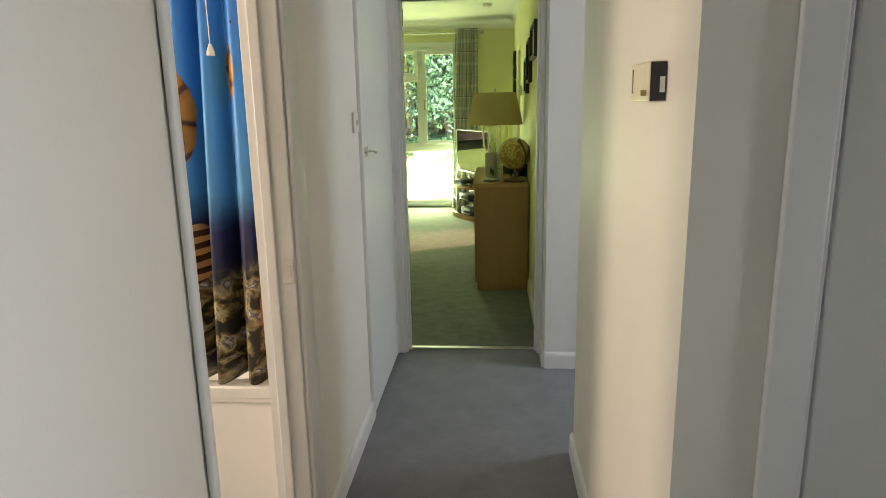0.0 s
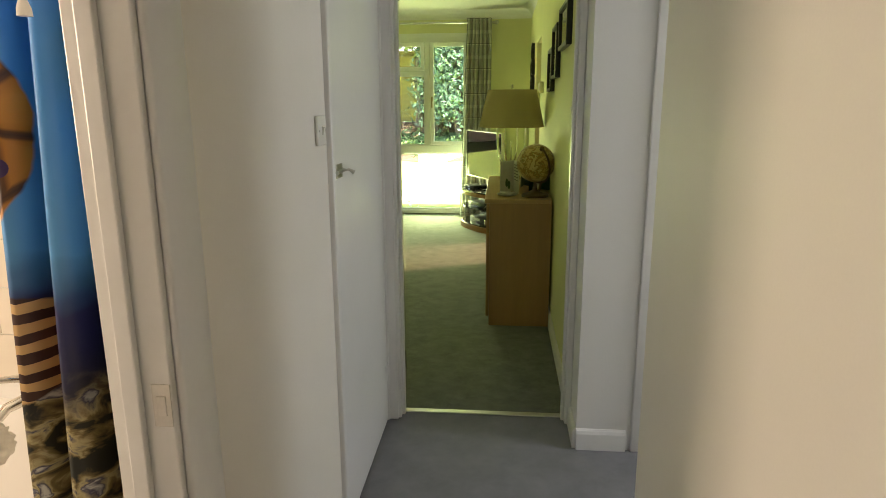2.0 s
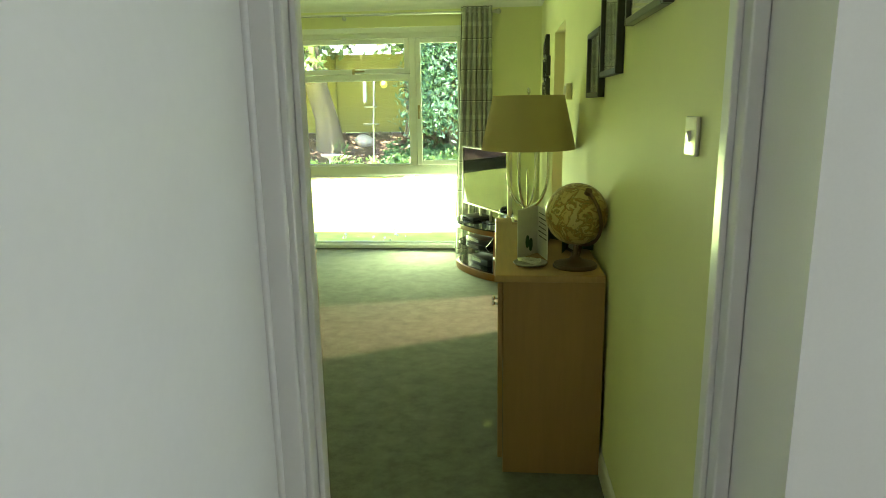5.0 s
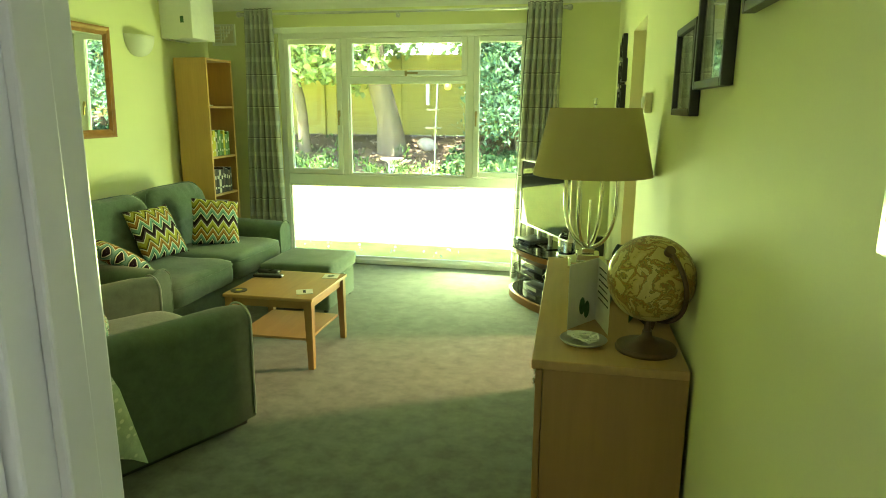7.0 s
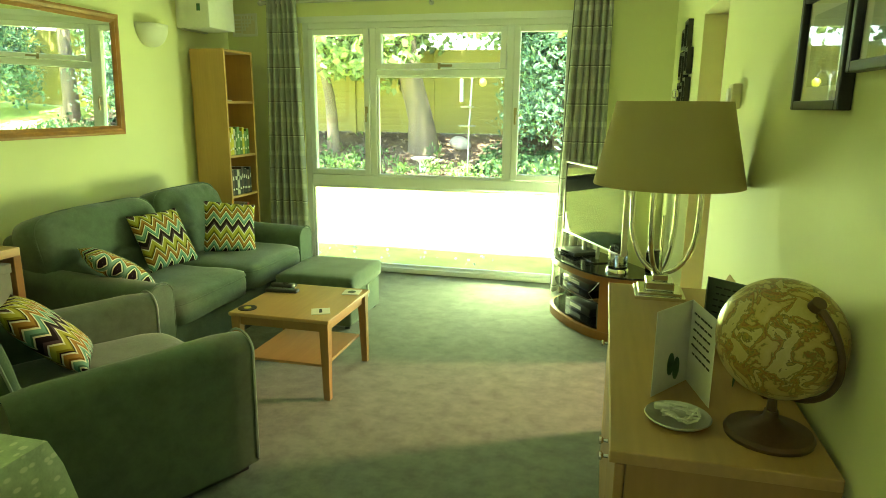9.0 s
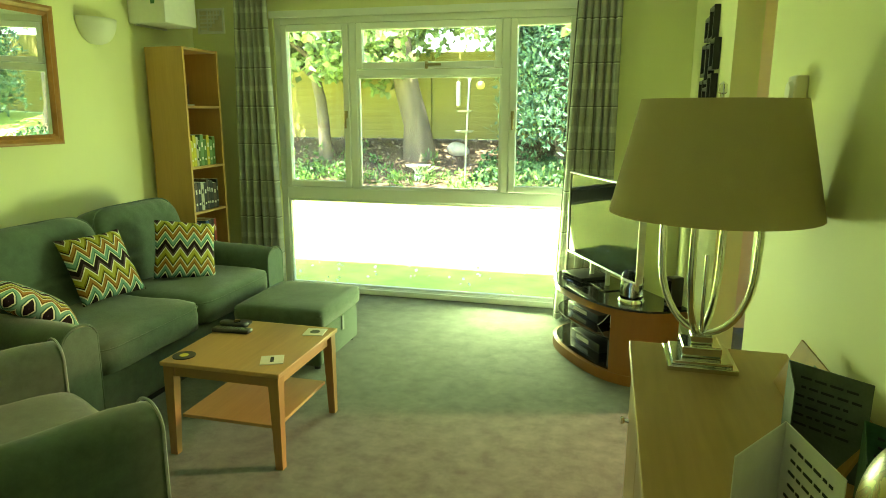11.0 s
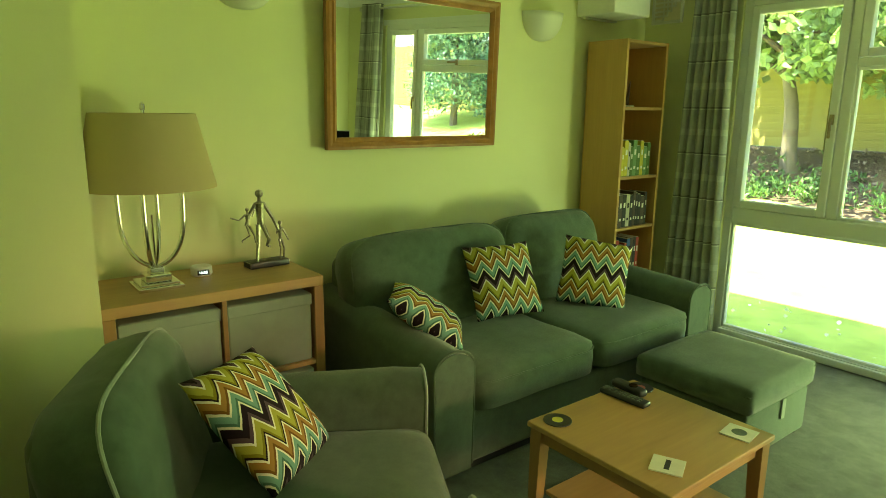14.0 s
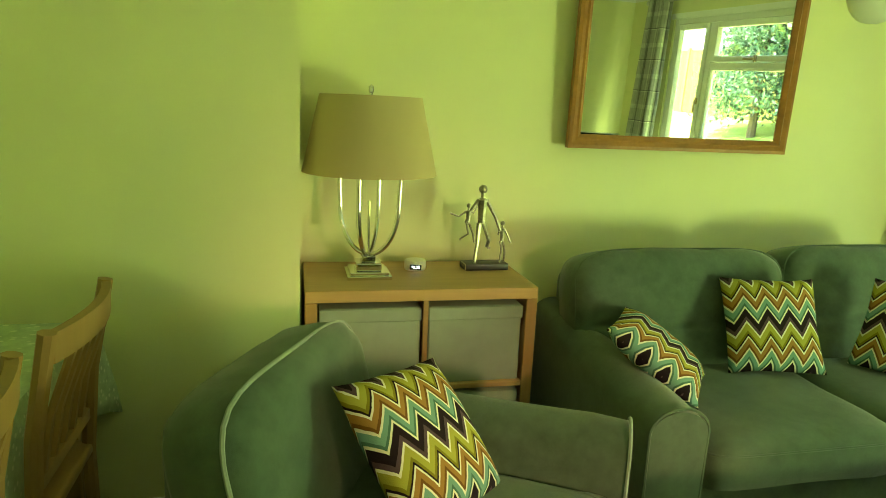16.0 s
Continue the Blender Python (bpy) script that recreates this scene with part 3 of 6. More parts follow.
for k, (x, w, hh, dz) in enumerate(((0.56, 1.02, 0.58, -0.01), (1.455, 0.78, 0.585, 0.0))):
    bm = wobble(pillow_mesh(bmesh.new(), w, hh, 0.30, 0.46, 30, 0.0, 5.5, -0.12), 0.009, 4, k + 9)
    wobble(bm, 0.004, 15, k)
    c = part("back_cushion", bm, SOFA, sofa, smooth="all", at=Matrix.Translation((x, -0.30, 0.625 + dz)) @ Matrix.Rotation(radians(75), 4, "X"))
    seam(rim_line(w * 0.992, hh * 0.992, 5.5, 0.083, 48, -0.5, math.pi + 0.5), c, r=0.0055)

# armchair, turned toward the window and television
AM = Matrix.Translation((-1.652, 2.084, 0)) @ Matrix.Rotation(radians(-27), 4, "Z")
chair = thing("armchair", AM, "grey-green fabric armchair with pale piping", "armchair")
part("base", boxm((-0.41, -0.46, 0.03), (0.26, 0.40, 0.27), 0.03, 3), SOFA, chair, smooth=True)
part("plinth", boxm((-0.56, -0.50, 0.0), (0.41, 0.40, 0.035)), BLACK, chair)
for k, x in enumerate((-0.50, 0.345)):
    a = part("arm", wobble(arm_mesh(0.88, 0.19, 0.612), 0.004, 5, k + 20), SOFA, chair, smooth=True, at=pose(x, -0.44, 0))
    arm_piping(0.19, 0.612, 0.875, a, Matrix.Identity(4))
part("back", wobble(boxm((-0.50, -0.61, 0.08), (0.19, -0.46, 0.79), 0.07, 5), 0.006, 4), SOFA, chair, smooth=True)
c = part("seat_cushion", wobble(pillow_mesh(bmesh.new(), 0.66, 0.80, 0.19, 0.28, 24, 0.0, 9), 0.008, 4, 31), SOFA, chair, smooth="all", at=pose(-0.078, 0.03, 0.36))
seam(rim_line(0.66, 0.805, 9, 0.062, 40, 0, math.pi), c, r=0.005, mat_=PIPING)
bm = wobble(pillow_mesh(bmesh.new(), 0.75, 0.59, 0.25, 0.42, 30, 0.0, 5.0), 0.006, 4, 33)
wobble(bm, 0.004, 13, 3)
c = part("back_cushion", bm, SOFA, chair, smooth="all", at=Matrix.Translation((-0.155, -0.44, 0.535)) @ Matrix.Rotation(radians(104), 4, "X"))
seam(rim_line(0.752, 0.592, 5.0, -0.074, 60), c, mat_=PIPING, r=0.006)

# storage footstool
oto = thing("storage_footstool", pose(-1.61, 4.305, 0), "grey-green fabric storage footstool with a pull tab", "footstool")
part("body", boxm((-0.27, -0.30, 0.02), (0.27, 0.30, 0.255), 0.02, 3), SOFA, oto, smooth=True)
lid = part("lid", wobble(pillow_mesh(bmesh.new(), 0.575, 0.645, 0.125, 0.22, 14, 0.03), 0.004, 5, 40), SOFA, oto, smooth="all", at=pose(0, 0, 0.318))
seam([(-0.28, -0.315, 0.03), (0.28, -0.315, 0.03), (0.28, 0.315, 0.03)], lid, r=0.005)
part("pull_tab", boxm((0.27, 0.02, 0.15), (0.278, 0.055, 0.245), 0.003), PIPING, oto)
for dx in (-0.23, 0.23):
    for dy in (-0.26, 0.26):
        part("foot", cyl(bmesh.new(), (dx, dy, 0), (dx, dy, 0.02), 0.02), BLACK, oto)


def chevron_mat():
    m = bpy.data.materials.new("chevron_knit")
    m.use_nodes = True
    nt = m.node_tree
    N, Lk = nt.nodes.new, nt.links.new
    b = nt.nodes["Principled BSDF"]
    tc, sep = N("ShaderNodeTexCoord"), N("ShaderNodeSeparateXYZ")
    Lk(tc.outputs["Object"], sep.inputs[0])

    def math_(op, a, bb):
        n = N("ShaderNodeMath")
        n.operation = op
        for i, v in enumerate((a, bb)):
            if isinstance(v, (int, float)):
                n.inputs[i].default_value = v
            else:
                Lk(v, n.inputs[i])
        return n.outputs[0]
    tri = math_("PINGPONG", math_("ADD", sep.outputs[0], 2.0), 0.0435)
    wob = N("ShaderNodeTexNoise")
    wob.inputs["Scale"].default_value = 60
    Lk(tc.outputs["Object"], wob.inputs["Vector"])
    v = math_("ADD", math_("SUBTRACT", sep.outputs[1], math_("MULTIPLY", tri, 1.5)), math_("MULTIPLY", wob.outputs[0], 0.004))
    band = math_("FRACT", math_("DIVIDE", math_("ADD", v, 2.0), -0.215), 0)
    ramp = N("ShaderNodeValToRGB")
    ramp.color_ramp.interpolation = "CONSTANT"
    cream, dark = (0.80, 0.77, 0.62), (0.022, 0.013, 0.018)
    cols = [(0.42, 0.39, 0.08), (0.24, 0.21, 0.03), dark, cream, (0.38, 0.20, 0.06), (0.19, 0.085, 0.025), cream, (0.20, 0.36, 0.30), (0.09, 0.18, 0.14), cream, dark, (0.10, 0.06, 0.075), cream]
    wid = [0.14, 0.06, 0.04, 0.045, 0.115, 0.06, 0.045, 0.115, 0.05, 0.045, 0.15, 0.085, 0.05]
    pos = 0.0
    el = ramp.color_ramp.elements
    while len(el) < len(cols):
        el.new(0.5)
    for i, (cc, w) in enumerate(zip(cols, wid)):
        el[i].position, el[i].color = min(pos, 0.999), (*cc, 1)
        pos += w
    Lk(band, ramp.inputs[0])
    Lk(ramp.outputs[0], b.inputs["Base Color"])
    b.inputs["Roughness"].default_value = 0.95
    b.inputs["Specular IOR Level"].default_value = 0.1
    fine = N("ShaderNodeTexNoise")
    fine.inputs["Scale"].default_value = 400
    Lk(tc.outputs["Object"], fine.inputs["Vector"])
    bp = N("ShaderNodeBump")
    bp.inputs["Strength"].default_value, bp.inputs["Distance"].default_value = 0.6, 0.003
    Lk(fine.outputs[0], bp.inputs["Height"])
    Lk(bp.outputs[0], b.inputs["Normal"])
    return m


CHEVRON = chevron_mat()


def scatter_cushion(m, seed, s=0.40):
    bm = bmesh.new()
    n = 18
    g = {}
    for sgn in (1, -1):
        for i in range(n + 1):
            for j in range(n + 1):
                u, v = -1 + 2 * i / n, -1 + 2 * j / n
                if sgn < 0 and (i in (0, n) or j in (0, n)):
                    g[sgn, i, j] = g[1, i, j]
                    continue
                h = 0.062 * ((1 - u ** 4) * (1 - v ** 4)) ** 0.7
                pin = 1 - 0.05 * (1 - u * u) * abs(v) ** 2
                pin2 = 1 - 0.05 * (1 - v * v) * abs(u) ** 2
                g[sgn, i, j] = bm.verts.new((u * s / 2 * pin2, v * s / 2 * pin, sgn * h))
    for sgn in (1, -1):
        for i in range(n):
            for j in range(n):
                bm.faces.new((g[sgn, i, j], g[sgn, i + 1, j], g[sgn, i + 1, j + 1], g[sgn, i, j + 1]))
    wobble(bm, 0.006, 6, seed)
    e = tagged(part("scatter_cushion", bm, CHEVRON, smooth="all"), "square zigzag-knit scatter cushion in mustard, teal and plum", "cushion", "scatter cushions")
    e.matrix_basis = m
    return e


def cushion_at(p, up, normal, seed, s=0.40):
    n = Vector(normal).normalized()
    u = (Vector(up) - n * Vector(up).dot(n)).normalized()
    x = u.cross(n)
    m = Matrix((x, u, n)).transposed().to_4x4()
    return scatter_cushion(Matrix.Translation(p) @ m, seed, s)


cushion_at((-2.42, 3.10, 0.60), (-0.78, 0.62, -0.03), (0.32, 0.45, 0.83), 1, 0.40)
cushion_at((-2.553, 3.70, 0.645), (-0.466, 0.088, 0.88), (0.856, -0.207, 0.474), 2, 0.40)
cushion_at((-2.404, 4.265, 0.632), (-0.171, 0.339, 0.925), (0.712, -0.606, 0.354), 3, 0.385)
cushion_at((-1.908, 2.096, 0.60), (-0.588, -0.398, 0.704), (0.491, 0.516, 0.702), 4, 0.42)

# ---- tables and cabinets ----
ct = thing("coffee_table", pose(-1.315, 3.25, 0), "square oak-veneer coffee table with a lower shelf", "coffee table")
part("tabletop", boxm((-0.290, -0.307, 0.430), (0.290, 0.307, 0.450), 0.004), OAK_Y, ct)
for dx in (-1, 1):
    part("apron", boxm((dx * 0.255 - 0.009, -0.235, 0.378), (dx * 0.255 + 0.009, 0.235, 0.430)), OAK_Y, ct)
    part("apron", boxm((-0.235, dx * 0.272 - 0.009, 0.378), (0.235, dx * 0.272 + 0.009, 0.430)), OAK, ct)
    for dy in (-1, 1):
        bm = bmesh.new()
        a = [bm.verts.new((dx * (0.280 - ox * 0.05), dy * (0.297 - oy * 0.05), 0.430)) for ox, oy in ((0, 0), (1, 0), (1, 1), (0, 1))]
        b = [bm.verts.new((dx * (0.280 - ox * 0.034), dy * (0.297 - oy * 0.034), 0.0)) for ox, oy in ((0, 0), (1, 0), (1, 1), (0, 1))]
        for k in range(4):
            bm.faces.new((a[k], a[(k + 1) % 4], b[(k + 1) % 4], b[k]))
        bm.faces.new(a), bm.faces.new(b)
        part("leg", bm, OAK, ct)
part("shelf", boxm((-0.238, -0.25, 0.165), (0.238, 0.25, 0.181), 0.003), OAK_Y, ct)

SBX0, SBX1, SBY0, SBY1, SBH = 0.365, 0.785, 1.26, 2.58, 0.86
sb = thing("sideboard", pose(0, 0, 0), "oak-veneer sideboard with cream-edged doors and small knobs", "sideboard")
part("top", boxm((SBX0 - 0.012, SBY0 - 0.004, SBH - 0.028), (SBX1, SBY1 + 0.004, SBH), 0.003), OAK_Y, sb)
part("side_panel", boxm((SBX0 + 0.022, SBY0, 0.0), (SBX1, SBY0 + 0.022, SBH - 0.028), 0.002), OAK, sb)
part("side_panel", boxm((SBX0 + 0.022, SBY1 - 0.022, 0.0), (SBX1, SBY1, SBH - 0.028), 0.002), OAK, sb)
part("back_panel", boxm((SBX1 - 0.008, SBY0 + 0.022, 0.05), (SBX1 - 0.002, SBY1 - 0.022, SBH - 0.03)), OAK, sb)
part("plinth", boxm((SBX0 + 0.04, SBY0 + 0.022, 0.0), (SBX0 + 0.056, SBY1 - 0.022, 0.06)), OAK, sb)
for k in range(3):
    y0, y1 = SBY0 + 0.003 + k * 0.44, SBY0 + 0.003 + (k + 1) * 0.44 - 0.005
    d = part("cabinet_door", boxm((SBX0, y0, 0.065), (SBX0 + 0.02, y1, SBH - 0.032), 0.003), OAK, sb)
    ky = y1 - 0.04 if k % 2 == 0 else y0 + 0.04
    part("knob", moved(lathe(bmesh.new(), [(0.0, 0.0), (0.006, 0.0), (0.005, 0.012), (0.012, 0.018), (0.012, 0.024), (0.0, 0.028)], 14), Matrix.Translation((SBX0, ky, 0.62)) @ Matrix.Rotation(radians(-90), 4, "Y")), CHROME, d, smooth=True)

cu = thing("cube_storage_unit", pose(0, 0, 0), "oak-veneer cube storage unit holding canvas boxes", "shelving unit")
CX0, CX1, CY0, CY1, CHH = -3.13, -2.665, 1.802, 2.70, 0.795
part("top", boxm((CX0, CY0, CHH - 0.045), (CX1, CY1, CHH), 0.003), OAK_Y, cu)
for a, b in ((CY0, CY0 + 0.045), (CY1 - 0.045, CY1)):
    part("side_panel", boxm((CX0, a, 0), (CX1, b, CHH - 0.045), 0.003), OAK, cu)
part("divider", boxm((CX0, 2.243, 0.045), (CX1 - 0.003, 2.263, CHH - 0.045), 0.002), OAK, cu)
part("bottom", boxm((CX0, CY0 + 0.045, 0), (CX1, CY1 - 0.045, 0.045), 0.003), OAK_Y, cu)
for a, b in ((CY0 + 0.045, 2.243), (2.263, CY1 - 0.045)):
    part("shelf", boxm((CX0, a, 0.385), (CX1 - 0.003, b, 0.405), 0.002), OAK_Y, cu)
part("back_panel", boxm((CX0, CY0 + 0.045, 0.045), (CX0 + 0.006, CY1 - 0.045, CHH - 0.045)), OAK, cu)
for y0, y1 in ((CY0 + 0.055, 2.237), (2.27, CY1 - 0.055)):
    for z0, h in ((0.046, 0.32), (0.406, 0.315)):
        cb = thing("canvas_storage_box", pose((CX0 + CX1) / 2, (y0 + y1) / 2, z0), "pale green canvas storage box with a folded rim", "storage box", "canvas storage boxes")
        w = (y1 - y0) / 2
        bm = wobble(boxm((-0.21, -w, 0), (0.215, w, h), 0.008, 3), 0.003, 6, y0)
        part("body", bm, CANVAS, cb, smooth=True)
        part("rim", boxm((-0.212, -w - 0.003, h - 0.055), (0.219, w + 0.003, h - 0.004), 0.004), CANVAS, cb)

# bookcase
bk = thing("bookcase", pose(0, 0, 0), "tall narrow oak-veneer bookcase, half full of books", "bookcase")
BX0, BX1, BY0, BY1, BH = -3.12, -2.80, 4.95, 5.40, 1.99
for a, b in ((BY0, BY0 + 0.022), (BY1 - 0.022, BY1)):
    part("side_panel", boxm((BX0, a, 0), (BX1, b, BH), 0.002), OAK_BRIGHTENED, bk)
part("back_panel", boxm((BX0, BY0 + 0.022, 0.06), (BX0 + 0.006, BY1 - 0.022, BH - 0.02)), OAK_BRIGHTENED, bk)
SHELF_Z = [0.06, 0.40, 0.735, 1.085, 1.545]
for z in SHELF_Z + [BH - 0.022]:
    part("shelf", boxm((BX0 + 0.006, BY0 + 0.022, z), (BX1 - 0.004, BY1 - 0.022, z + 0.02), 0.002), OAK_Y, bk)
part("plinth", boxm((BX1 - 0.03, BY0 + 0.022, 0), (BX1 - 0.015, BY1 - 0.022, 0.06)), OAK_BRIGHTENED, bk)

BOOK_MATS = [mat("book_cover", c, 0.5, scale=40, vary=0.12, bump=0.03) for c in ((0.55, 0.48, 0.06), (0.03, 0.03, 0.035), (0.10, 0.18, 0.05), (0.5, 0.48, 0.4), (0.35, 0.05, 0.04), (0.05, 0.12, 0.3), (0.16, 0.28, 0.12), (0.08, 0.06, 0.05))]


def book(y, z, w, h, d, material, lean=0.0):
    e = thing("book", pose(BX1 - 0.025, y, z, lean, 0, 0), "upright book on a bookcase shelf", "book", "books")
    part("cover", boxm((-d, 0, 0), (0, w, h), 0.002), material, e)
    part("page_block", boxm((-d + 0.002, 0.003, h), (-0.004, w - 0.003, h + 0.0015)), PAPER, e)
    for bz in ((0.6, 0.75), (0.2, 0.28)):
        part("spine_title", boxm((0.0, w * 0.28, h * bz[0]), (0.0012, w * 0.72, h * bz[1])), PAPER if material is not BOOK_MATS[3] else INK, e)


rng = random.Random(4)
for z, picks in ((1.105, (0, 0, 0, 3, 2, 6, 2, 0, 6, 2)), (0.755, (1, 7, 1, 3, 1, 7, 1, 1, 7, 1)), (0.42, (5, 4, 7, 1, 4, 5, 7, 1, 4))):
    y = BY0 + 0.026
    for k in picks:
        w = rng.uniform(0.022, 0.042)
        if y + w > BY1 - 0.03:
            break
        book(y, z, w, rng.uniform(0.19, 0.25), rng.uniform(0.13, 0.17), BOOK_MATS[k])
        y += w + 0.001
orn = thing("small_ornament", pose(-2.93, 5.16, 1.565), "small dark figurine on a pale base", "ornament")
part("stand", boxm((-0.03, -0.04, 0), (0.03, 0.04, 0.012), 0.003), PAPER, orn)
part("figure", tube(bmesh.new(), [(0, 0, 0.012), (0, -0.01, 0.05), (0.005, 0.0, 0.09), (0, 0.012, 0.13), (0, 0.02, 0.17)], [0.012, 0.016, 0.008, 0.007, 0.003]), DARKWOOD, orn, smooth=True)

# dining corner
CLOTH = mat("pale_green_patterned_oilcloth", (0.42, 0.50, 0.36), 0.45, scale=26, vary=0.22, bump=0.05)


def print_leaves(m, colour, size, amount):
    """Adds a printed scatter of small pale leaves to a cloth material."""
    nt = m.node_tree
    bsdf = next(n for n in nt.nodes if n.type == "BSDF_PRINCIPLED")
    base = bsdf.inputs["Base Color"].links[0].from_socket
    co = nt.nodes.new("ShaderNodeTexCoord")
    mp = nt.nodes.new("ShaderNodeMapping")
    mp.inputs["Scale"].default_value = (1.0, 0.6, 1.0)
    mp.inputs["Rotation"].default_value = (0.0, 0.0, 0.6)
    vo = nt.nodes.new("ShaderNodeTexVoronoi")
    vo.inputs["Scale"].default_value = size
    ra = nt.nodes.new("ShaderNodeValToRGB")
    ra.color_ramp.elements[0].position = 0.20
    ra.color_ramp.elements[0].color = (amount, amount, amount, 1)
    ra.color_ramp.elements[1].position = 0.30
    ra.color_ramp.elements[1].color = (0, 0, 0, 1)
    mx = nt.nodes.new("ShaderNodeMixRGB")
    mx.inputs[2].default_value = (*colour, 1)
    nt.links.new(co.outputs["Object"], mp.inputs["Vector"])
    nt.links.new(mp.outputs["Vector"], vo.inputs["Vector"])
    nt.links.new(vo.outputs["Distance"], ra.inputs["Fac"])
    nt.links.new(ra.outputs["Color"], mx.inputs[0])
    nt.links.new(base, mx.inputs[1])
    nt.links.new(mx.outputs[0], bsdf.inputs["Base Color"])


print_leaves(CLOTH, (0.74, 0.76, 0.62), 42.0, 0.75)
dt = thing("dining_table", pose(-1.72, 0.76, 0), "oak dining table under a patterned cloth", "dining table")
part("tabletop", boxm((-0.77, -0.37, 0.725), (0.77, 0.37, 0.752), 0.004), OAK, dt)
for dx in (-0.71, 0.71):
    for dy in (-0.32, 0.32):
        part("leg", boxm((dx - 0.03, dy - 0.03, 0), (dx + 0.03, dy + 0.03, 0.725), 0.004), OAK, dt)


def tablecloth():
    """A cloth over the table: flat top and a hanging rim with soft folds that droop at the corners."""
    bm = bmesh.new()
    hx, hy, drop = 0.782, 0.382, 0.24
    ringpts = []
    n = 26
    for side in range(4):
        for k in range(n):
            f = -1 + 2 * k / n
            ringpts.append(((f * hx, -hy), (0, -1)) if side == 0 else ((hx, f * hy), (1, 0)) if side == 1 else ((-f * hx, hy), (0, 1)) if side == 2 else ((-hx, -f * hy), (-1, 0)))
    rows = []
    for lev in range(6):
        t = lev / 5
        row = []
        for i, ((x, y), (nx, ny)) in enumerate(ringpts):
            cx, cy = abs(x) / hx, abs(y) / hy
            corner = (min(cx, cy)) ** 8
            out = 0.012 + t * (0.012 * math.sin(i * 0.9) + 0.07 * corner)
            dx = nx + (math.copysign(1, x) * corner if ny else 0)
            dy = ny + (math.copysign(1, y) * corner if nx else 0)
            d = math.hypot(dx, dy)
            row.append(bm.verts.new((x + dx / d * out * (t > 0), y + dy / d * out * (t > 0), 0.757 - t * (drop + 0.10 * corner))))
        rows.append(row)
    m = len(ringpts)
    for p, q in zip(rows, rows[1:]):
        for k in range(m):
            bm.faces.new((p[k], p[(k + 1) % m], q[(k + 1) % m], q[k]))
    bm.faces.new(rows[0])
    e = tagged(part("tablecloth", bm, CLOTH, smooth=True), "pale green patterned oilcloth hanging over the table edge", "tablecloth")
    e.matrix_basis = pose(-1.72, 0.76, 0)
    md = e.modifiers.new("thickness", "SOLIDIFY")
    md.thickness = 0.002
    return e


tablecloth()


def dining_chair(m):
    e = thing("dining_chair", m, "light oak slat-back dining chair pushed to the table", "dining chair", "dining chairs")
    part("seat", boxm((-0.22, -0.21, 0.44), (0.22, 0.21, 0.475), 0.012, 3), OAK, e, smooth=True)
    for sx in (-1, 1):
        part("back_post", tube(bmesh.new(), [(sx * 0.20, 0.20, 0.0), (sx * 0.205, 0.195, 0.45), (sx * 0.215, 0.215, 0.7), (sx * 0.225, 0.265, 0.955)], 0.02, 8), OAK, e, smooth=True)
        part("leg", boxm((sx * 0.19 - 0.018, -0.20, 0), (sx * 0.19 + 0.018, -0.164, 0.44), 0.003), OAK, e)
    bm = bmesh.new()
    n = 12
    rows = []
    for k in range(n + 1):
        f = -1 + 2 * k / n
        y = 0.262 + 0.035 * (1 - f * f)
        rows.append([bm.verts.new((f * 0.222, y + a, 0.952 + b)) for a, b in ((-0.012, -0.07), (0.012, -0.07), (0.016, 0), (-0.008, 0))])
    for p, q in zip(rows, rows[1:]):
        for k in range(4):
            bm.faces.new((p[k], p[(k + 1) % 4], q[(k + 1) % 4], q[k]))
    bm.faces.new(rows[0][::-1]), bm.faces.new(rows[-1])
    part("top_rail", bm, OAK, e, smooth=True)
    part("lower_rail", boxm((-0.2, 0.192, 0.55), (0.2, 0.21, 0.585), 0.003), OAK, e)
    for k in range(5):
        x = -0.14 + k * 0.07
        part("slat", tube(bmesh.new(), [(x, 0.20, 0.585), (x, 0.225, 0.72), (x, 0.285, 0.885)], 0.010, 6), OAK, e, smooth=True)
    return e


dining_chair(pose(-2.06, 0.985, 0, 0, 0, 0))
dining_chair(pose(-1.475, 0.975, 0, 0, 0, 3))

# ---- television corner ----
U, NV = Vector((0.545, -0.838, 0)), Vector((-0.838, -0.545, 0))
TVM = Matrix((U, -NV, Vector((0, 0, 1)))).transposed().to_4x4()      # local x along the screen, local -y out of it


def d_shape(bm, half, depth, z0, z1, n=28, a0=math.pi, a1=2 * math.pi, back=0.06, inset=0.0):
    """A D-shaped board: bowed front toward -y, straight back."""
    pts = []
    for k in range(n + 1):
        a = a0 + (a1 - a0) * k / n
        c, s = math.cos(a), math.sin(a)
        pts.append((half * math.copysign(abs(c) ** 0.8, c) * (1 - inset), depth * math.copysign(abs(s) ** 0.8, s) * (1 - inset)))
    pts += [(pts[-1][0], back), (pts[0][0], back)]
    lo, hi = [bm.verts.new((x, y, z0)) for x, y in pts], [bm.verts.new((x, y, z1)) for x, y in pts]
    m = len(pts)
    for k in range(m):
        bm.faces.new((lo[k], lo[(k + 1) % m], hi[(k + 1) % m], hi[k]))
    bm.faces.new(lo[::-1]), bm.faces.new(hi)
    return bm


ts = thing("television_stand", Matrix.Translation((0.415, 4.735, 0)) @ TVM, "bow-fronted television stand in orange beech with black glass", "television stand")
part("plinth_board", d_shape(bmesh.new(), 0.52, 0.37, 0.0, 0.06), BEECH, ts, smooth=True)
part("glass_shelf", d_shape(bmesh.new(), 0.50, 0.345, 0.06, 0.068), BLACK_GLASS, ts, smooth=True)
part("glass_shelf", d_shape(bmesh.new(), 0.50, 0.34, 0.24, 0.25), BLACK_GLASS, ts, smooth=True)
